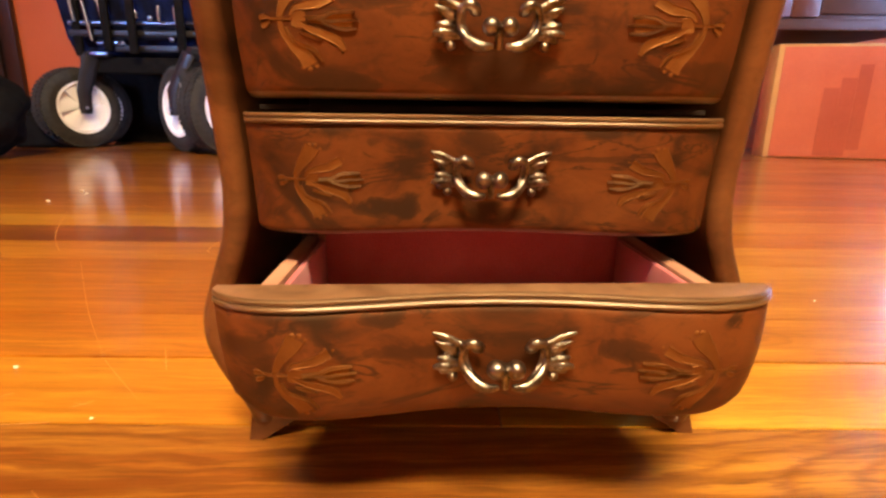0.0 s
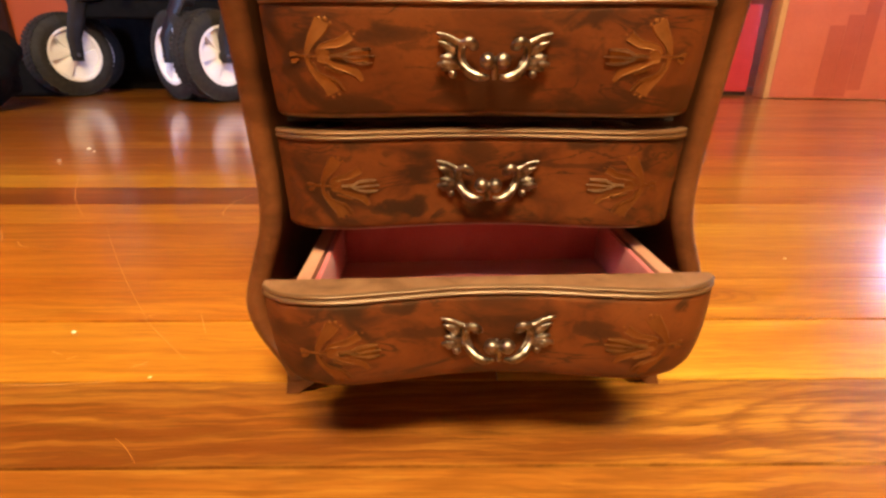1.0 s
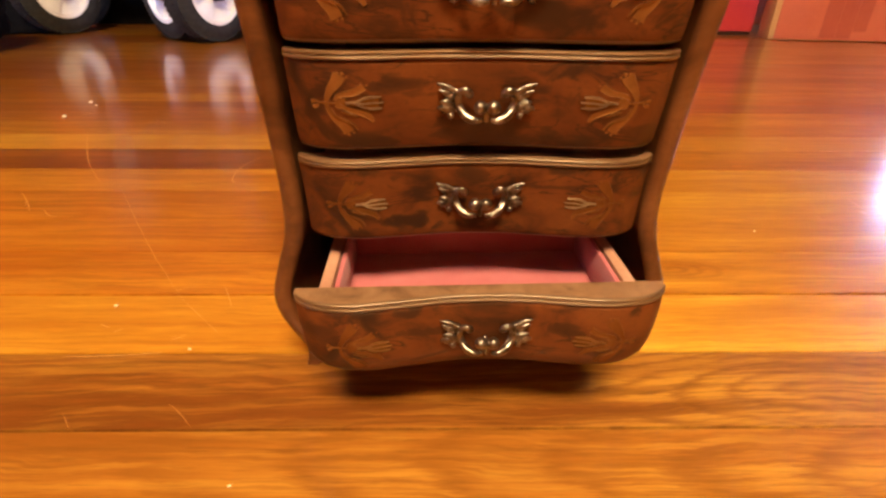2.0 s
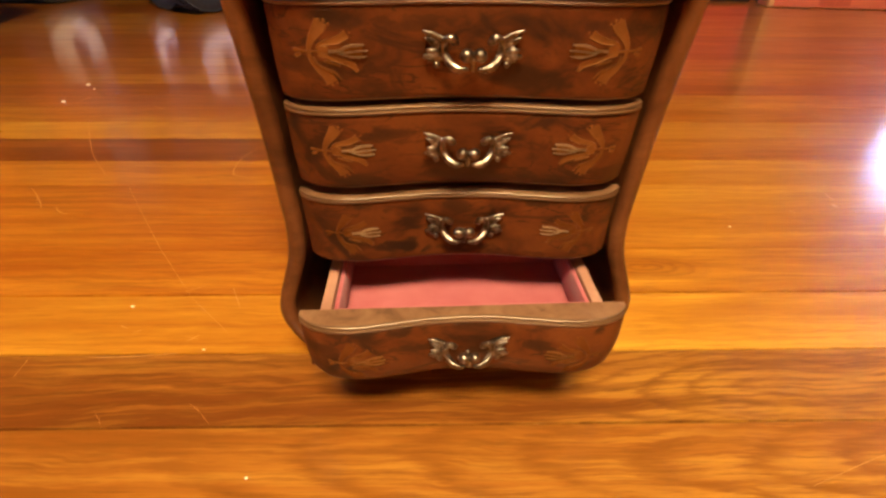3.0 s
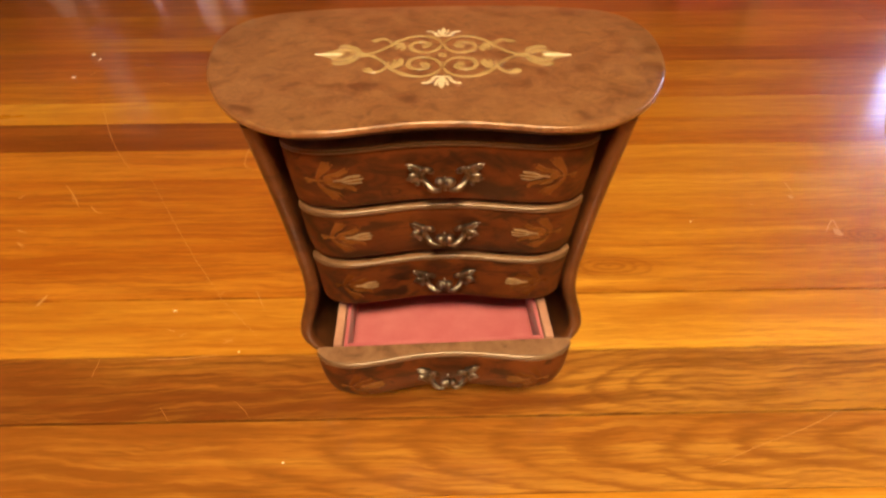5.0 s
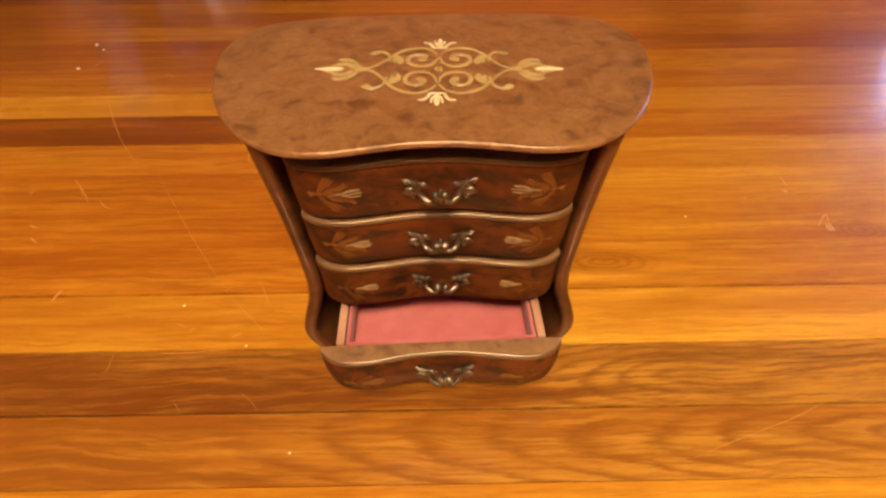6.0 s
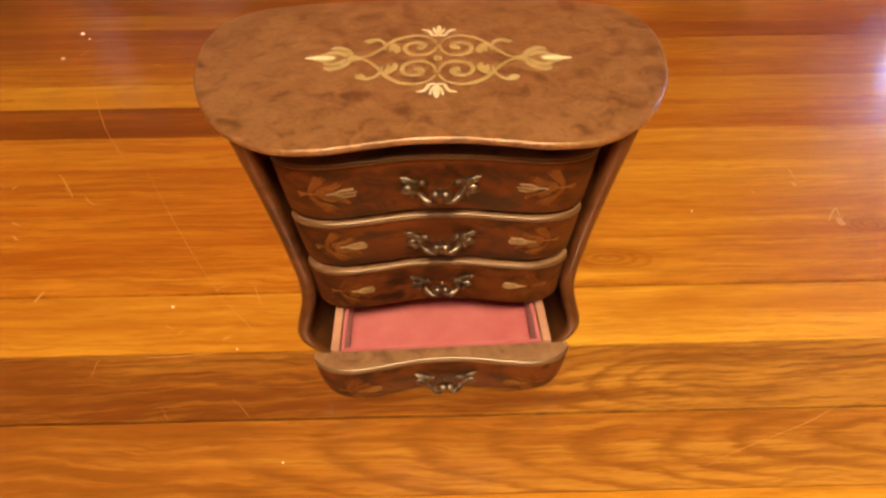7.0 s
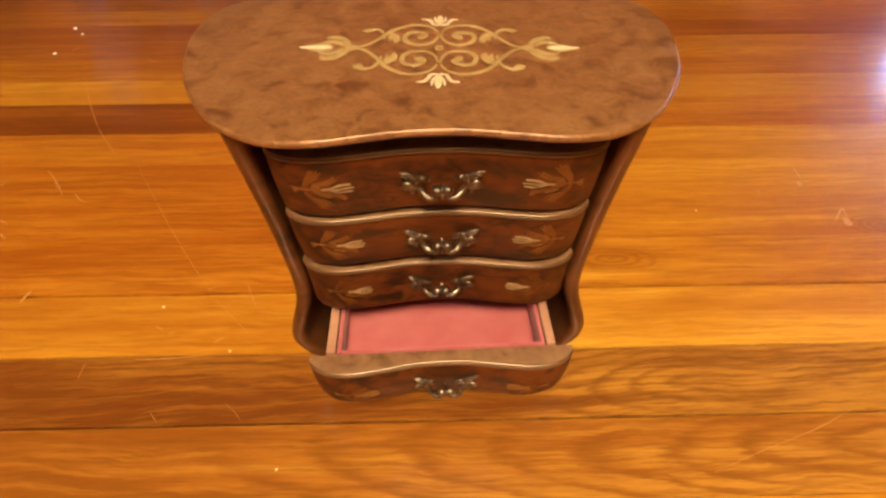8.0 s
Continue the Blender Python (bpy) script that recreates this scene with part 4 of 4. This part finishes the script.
for (x, y, z), turn in ((A, 62), (D, 62), (C, -36)):
    n = Vector((math.sin(radians(turn)), -math.cos(radians(turn)), 0))
    bm = bmesh.new()
    for off in (0.044,):
        hub = Vector((x, y, z)) + n * off
        up = hub + Vector((0.05, 0, 0.155)) - n * 0.012
        tube(bm, [hub - Vector((0, 0, 0.018)), hub + Vector((0.002, 0, 0.05)), up], [0.018, 0.023, 0.03], 10, 0.45, tuple(n))
        tube(bm, [up, up - n * 0.035], 0.02, 8)
    fork = part("fork", bm, BLACK_STEEL, wagon)
    part("hub_bolt", ball(bmesh.new(), Vector((x, y, z)) + n * 0.053, 0.006, (1, 1, 1), 10), GREY_STEEL, fork)
bm, rows = bmesh.new(), []
for z, x0, y0 in ((0.285, -0.235, -0.03), (0.3, -0.255, -0.045), (0.345, -0.27, -0.05), (0.45, -0.285, -0.055), (0.66, -0.305, -0.06)):
    sag = 0.012 * math.sin(z * 40)
    rows.append([(x0, y0, z), (-0.05, y0 + sag, z), (0.2, y0 - sag, z), (0.5, y0, z), (0.5, 0.3, z), (x0, 0.3, z)])
grid(bm, rows, True, True)
part("cloth_body", bm, BLUE_CLOTH, wagon, "dark navy cloth tub")
# hanging black cloth, widened to stand for shade on the wall behind
part("folded_floor", box(bmesh.new(), -0.36, 0.5, 0.25, 0.29, 0.0005, 0.284, 0.004), BLACK_CLOTH, wagon)
part("axle_beam", box(bmesh.new(), -0.23, 0.48, -0.07, -0.02, 0.235, 0.2845, 0.006), BLACK_CLOTH, wagon)
for x0, x1, y, z in ((-0.24, 0.46, -0.078, 0.382), (-0.155, -0.085, -0.085, 0.324), (-0.28, 0.46, -0.08, 0.54)):
    part("tube_rail", tube(bmesh.new(), [(x0, y, z), ((x0 + x1) / 2, y, z), (x1, y, z)], 0.007, 10, up=(0, 0, 1)), GREY_STEEL, wagon)
for x, z0, z1, lean in ((-0.225, 0.385, 0.62, 0.012), (-0.185, 0.33, 0.62, 0.02), (-0.14, 0.385, 0.62, 0.015), (-0.02, 0.395, 0.415, 0.0), (0.05, 0.385, 0.43, 0.0), (0.1, 0.385, 0.43, 0.0), (-0.1, 0.42, 0.62, -0.02), (0.16, 0.39, 0.5, 0.0), (0.24, 0.39, 0.62, 0.01)):
    part("cross_bar", tube(bmesh.new(), [(x + lean, -0.092, z0), (x, -0.094, (z0 + z1) / 2), (x - lean, -0.092, z1)], 0.0055, 8), GREY_STEEL, wagon)
for x, y, z0, z1 in ((-0.215, -0.075, 0.285, 0.6), (-0.115, -0.09, 0.3, 0.6), (-0.03, -0.1, 0.29, 0.6), (0.12, -0.1, 0.29, 0.6), (0.3, -0.09, 0.29, 0.6)):
    part("frame_post", box(bmesh.new(), x - 0.013, x + 0.013, y - 0.012, y, z0, z1, 0.004), BLACK_CLOTH, wagon)
for x0, x1, z in ((-0.24, 0.42, 0.352), (-0.1, 0.42, 0.308)):
    part("lower_rail", box(bmesh.new(), x0, x1, -0.088, -0.076, z - 0.009, z + 0.009, 0.003), BLACK_STEEL, wagon)
for x, z in ((-0.075, 0.322), (0.08, 0.335), (0.02, 0.395)):
    part("rivet", ball(bmesh.new(), (x, -0.09, z), 0.009, (1, 0.5, 1)), GREY_STEEL, wagon)
part("bracket", box(bmesh.new(), -0.185, -0.125, -0.09, -0.055, 0.283, 0.297, 0.003), GREY_STEEL, wagon)

# low black block that fills the dark area left of the wheel
case = thing("dark_block", (-1.4, 1.52, 0), "low dark block beside the wagon wheel", "case", turn=12)
part("shell", box(bmesh.new(), 0, 0.2, 0, 0.3, 0, 0.15, 0.02, 3), BLACK_CLOTH, case)
part("lid_rim", box(bmesh.new(), -0.004, 0.204, -0.004, 0.304, 0.1, 0.112, 0.004), BLACK_CLOTH, case)

# ---- black bag by the casing ----
bag = thing("black_bag", (-1.235, 1.16, 0), "slumped black cloth bag lying on the floor", "bag")
bm = bmesh.new()
bmesh.ops.create_uvsphere(bm, u_segments=40, v_segments=24, radius=1.0)
for v in bm.verts:
    p = v.co.copy()
    k = 1 + 0.2 * noise.noise(p * 2.3) + 0.1 * noise.noise(p * 6) + 0.04 * noise.noise(p * 14)
    v.co = Vector((p.x * 0.15 * k, p.y * 0.14 * k, max(0.0, 0.11 + p.z * 0.13 * k)))
part("cloth", bm, BLACK_CLOTH, bag, angle=80)
part("strap", tube(bmesh.new(), spline(((-0.05, -0.12, 0.16), (0.05, -0.16, 0.09), (0.12, -0.14, 0.03), (0.17, -0.1, 0.012)), 16), 0.009, 8, 0.4), BLACK_CLOTH, bag)
part("buckle", box(bmesh.new(), 0.1, 0.14, -0.155, -0.145, 0.15, 0.165, 0.002), GREY_STEEL, bag)

# ---- printed carton, red carton behind it, cabinet over both ----
carton = thing("printed_carton", (1.03, 1.6, 0), "tan cardboard carton with an orange-red printed front", "carton", turn=-9)
part("body", box(bmesh.new(), 0, 0.5, 0, 0.09, 0, 0.352, 0.004), CARD, carton)
part("printed_panel", box(bmesh.new(), 0.017, 0.49, -0.003, -0.0004, 0.004, 0.343), RED_PRINT, carton, "orange-red printed panel")
# stepped darker bars: a shadow on the panel, painted in deeper red
for x0, x1, z0, z1 in ((0.148, 0.193, 0.01, 0.22), (0.195, 0.238, 0.01, 0.25), (0.24, 0.278, 0.03, 0.29)):
    part("printed_bar", box(bmesh.new(), x0, x1, -0.0044, -0.0034, z0, z1), DEEP_RED, carton)
red = thing("red_carton", (0.84, 1.72, 0), "crimson carton with a dark hand hole", "carton")
part("body", box(bmesh.new(), 0, 0.2, 0, 0.2, 0.012, 0.29, 0.004), CRIMSON, red)
# dark strip that stands for the shadow along the carton's foot
part("base", box(bmesh.new(), 0.004, 0.196, 0.004, 0.196, 0, 0.0115), DARK_TRIM, red)
part("hand_hole", box(bmesh.new(), 0.085, 0.125, -0.003, -0.0005, 0.19, 0.22, 0.001), BLACK_CLOTH, red)

cabinet = thing("sideboard", (0.9, 1.59, 0), "plum-brown wooden sideboard on legs above the cartons", "sideboard")
part("carcass", box(bmesh.new(), 0, 0.63, 0.02, 0.5, 0.405, 0.86, 0.006), CABINET, cabinet)
for z0, z1 in ((0.392, 0.425),):
    part("lower_moulding", box(bmesh.new(), -0.008, 0.638, 0.004, 0.0195, z0, z1, 0.005, 3), CABINET, cabinet)
for x0, wide in ((0.0, 0.146), (0.149, 0.085), (0.56, 0.07)):
    part("stile", box(bmesh.new(), x0, x0 + wide, 0.008, 0.0195, 0.43, 0.84, 0.003), RED_WOOD, cabinet)
for x0, x1 in ((0.24, 0.555),):
    part("panel", box(bmesh.new(), x0, x1, 0.012, 0.0195, 0.44, 0.83, 0.004), CABINET, cabinet)
part("worktop", box(bmesh.new(), -0.02, 0.65, -0.01, 0.51, 0.8605, 0.89, 0.006), CABINET, cabinet)
for x, y in ((0.0, 0.46), (0.59, 0.46), (0.59, 0.14)):
    part("leg", box(bmesh.new(), x, x + 0.04, y, y + 0.04, 0, 0.3995, 0.003), CABINET, cabinet)

# ---- crumbs and scratches ----
for i, (x, y, r) in enumerate(((-0.562, 0.549, 0.0032), (-0.577, 0.639, 0.0036), (-0.557, 0.620, 0.002), (-0.226, 0.073, 0.0014), (0.25, 0.19, 0.0011), (-0.105, -0.06, 0.0009), (-0.16, 0.03, 0.0009))):
    bm = ball(bmesh.new(), (0, 0, 0.5), 1.0, (1, 0.75, 0.5), 8)
    for v in bm.verts:
        v.co *= 1 + 0.25 * noise.noise(v.co * 1.7 + Vector((i * 3.1, 0, 0)))
    lo = min(v.co.z for v in bm.verts)
    for v in bm.verts:
        v.co = (v.co - Vector((0, 0, lo))) * r
    c = tagged(part("crumb", bm, CRUMB), "pale crumb lying on the floorboards", "crumb", "crumbs on the floor")
    c.location = (x, y, 0.0001)

# ---- floor ----
floor = thing("floor", (0, 0, 0), "glossy varnished amber strip floor with scuffs", "floor")
tagged(floor, kind="structure")
part("subfloor", box(bmesh.new(), X0 - 0.1, X1 + 0.1, Y0 - 0.1, Y1 + 0.1, -0.03, -0.0085), SEAM, floor)
LAID = pose(-0.25, 0, 0, 0, 0, 0.9) @ pose(0.25, 0, 0)
EDGES = [-0.085, -0.0312, 0.0256, 0.0863, 0.1472, 0.2068, 0.2715, 0.3358, 0.4055, 0.467, 0.535]
while EDGES[-1] < Y1 + 0.05:
    EDGES.append(EDGES[-1] + 0.0612)
while EDGES[0] > Y0 - 0.05:
    EDGES.insert(0, EDGES[0] - 0.058)
FIRST = EDGES.index(-0.0312)
# left and right tones; paler right boards also carry the brighter light there
TONES = {-2: (PALE, PALE), -1: (FADED, FADED), 0: (MIXED, MIXED), 1: (PALE, ARCHED), 2: (AMBER, KNOTTY), 3: (AMBER, KNOTTY), 4: (AMBER, PALE), 5: (AMBER, PALE), 6: (BROWN, AMBER), 7: (ARCHED, ARCHED), 8: (AMBER, AMBER), 9: (RUSSET, AMBER), 10: (RUSSET, RUSSET), 11: (AMBER, AMBER), 12: (RUSSET, AMBER)}
rng = random.Random(11)
for i in range(len(EDGES) - 1):
    row = i - FIRST
    lo, hi = EDGES[i], EDGES[i + 1]
    tones = TONES.get(row)
    split = rng.uniform(-0.03, 0.03) if row in (2, 3, 4, 5, 6, 8, 9, 11, 12) else 0.012 if row == 1 else -9.0
    x = X0 - rng.uniform(0.1, 1.2)
    while x < X1:
        length = rng.uniform(1.5, 2.6)
        if tones:
            length = split - x if x < split else X1 - x + 0.1
        a, b = max(x, X0 - 0.06), min(x + length, X1 + 0.06)
        if b - a > 0.05:
            below, above = (0.0011 if r == 2 else 0.0008 if r == 0 else 0.0006 if r == 1 else 0.0002 for r in (row, row + 1))
            bm = box(bmesh.new(), -(b - a) / 2 + 0.0003, (b - a) / 2 - 0.0003, -(hi - lo) / 2 + below, (hi - lo) / 2 - above, -0.008, 0)
            tone = tones[0 if x < split else 1] if tones else rng.choice((AMBER, AMBER, RUSSET))
            board = part("floorboard", bm, tone, floor, angle=20)
            board.matrix_local = LAID @ pose((a + b) / 2, (lo + hi) / 2, 0)
        x += length

# worn patches, bare of varnish
for x, y, rx, ry, seed in ((0.389, 0.172, 0.004, 0.0065, 1), (0.372, 0.232, 0.003, 0.0045, 2)):
    bm = bmesh.new()
    rim = [(x + rx * math.cos(a) * (1 + 0.5 * noise.noise(Vector((math.cos(a), math.sin(a), seed * 3.3)))), y + ry * math.sin(a) * (1 + 0.5 * noise.noise(Vector((math.cos(a) + 5, math.sin(a), seed * 3.3)))), 0.00025) for a in (2 * math.pi * i / 18 for i in range(18))]
    bm.faces.new([bm.verts.new(p) for p in rim])
    part("worn_patch", bm, WORN, floor, "pale worn patch in the varnish")

SCRATCHES = (
    (((-0.488, 0.482), (-0.447, 0.411), (-0.406, 0.347), (-0.363, 0.293)), 0.0011),
    (((-0.330, 0.273), (-0.278, 0.200), (-0.233, 0.139), (-0.192, 0.088)), 0.00045),
    (((-0.195, 0.090), (-0.177, 0.072), (-0.149, 0.045)), 0.0005),
    (((-0.226, 0.372), (-0.236, 0.340), (-0.231, 0.299), (-0.212, 0.291)), 0.0013),
    (((0.172, -0.064), (0.209, -0.050), (0.255, -0.034), (0.285, -0.020)), 0.0006),
    (((-0.164, 0.097), (-0.158, 0.086), (-0.151, 0.073)), 0.0008),
    (((-0.347, 0.079), (-0.346, 0.086), (-0.345, 0.092)), 0.0040),
    (((-0.414, 0.163), (-0.404, 0.157)), 0.0015),
    (((-0.419, 0.261), (-0.398, 0.238), (-0.385, 0.221)), 0.0018),
    (((-0.175, 0.038), (-0.171, 0.041), (-0.168, 0.044)), 0.0012),
    (((-0.212, 0.046), (-0.208, 0.049)), 0.0010),
    (((-0.229, 0.023), (-0.202, 0.024), (-0.175, 0.027)), 0.0012),
    (((-0.196, 0.091), (-0.191, 0.095), (-0.184, 0.098)), 0.0008),
    (((-0.543, 0.562), (-0.537, 0.576)), 0.0030),
    (((-0.152, -0.013), (-0.144, -0.019), (-0.136, -0.027)), 0.0003),
    (((-0.202, -0.019), (-0.197, -0.024), (-0.192, -0.030)), 0.0003),
    (((-0.176, 0.042), (-0.171, 0.041), (-0.167, 0.040)), 0.0006),
    (((-0.224, 0.053), (-0.217, 0.050)), 0.001),
    (((-0.457, 0.236), (-0.454, 0.243)), 0.0022),
    (((-0.425, 0.182), (-0.414, 0.177)), 0.0026),
    (((-0.413, 0.162), (-0.404, 0.155)), 0.0018),
    (((-0.421, 0.262), (-0.406, 0.247), (-0.395, 0.230)), 0.0013),
    (((-0.373, 0.223), (-0.362, 0.212), (-0.353, 0.209)), 0.0014),
    (((0.379, 0.258), (0.378, 0.240)), 0.0024),
    (((0.378, 0.174), (0.394, 0.192), (0.392, 0.179)), 0.0028),
    (((-0.420, 0.532), (-0.402, 0.521)), 0.002),
    (((-0.264, 0.008), (-0.265, 0.022)), 0.0006),
    (((0.323, 0.222), (0.325, 0.217)), 0.002),
)
for pts, wide in SCRATCHES:
    line = spline(pts, 12) if len(pts) > 2 else spline((pts[0], pts[0], pts[1]), 12)
    rows = []
    for i, p in enumerate(line):
        q = line[min(11, i + 1)] - line[max(0, i - 1)]
        q = q / np.linalg.norm(q)
        w = wide * 0.34 * (0.25 + 0.75 * math.sin(math.pi * (i + 0.5) / 12)) * rng.uniform(0.6, 1.2)
        rows.append([(p[0] - q[1] * w, p[1] + q[0] * w, 0.0003), (p[0] + q[1] * w, p[1] - q[0] * w, 0.0003)])
    bm = bmesh.new()
    grid(bm, rows)
    part("scratch", bm, SCUFF, floor, "pale hairline scratch")
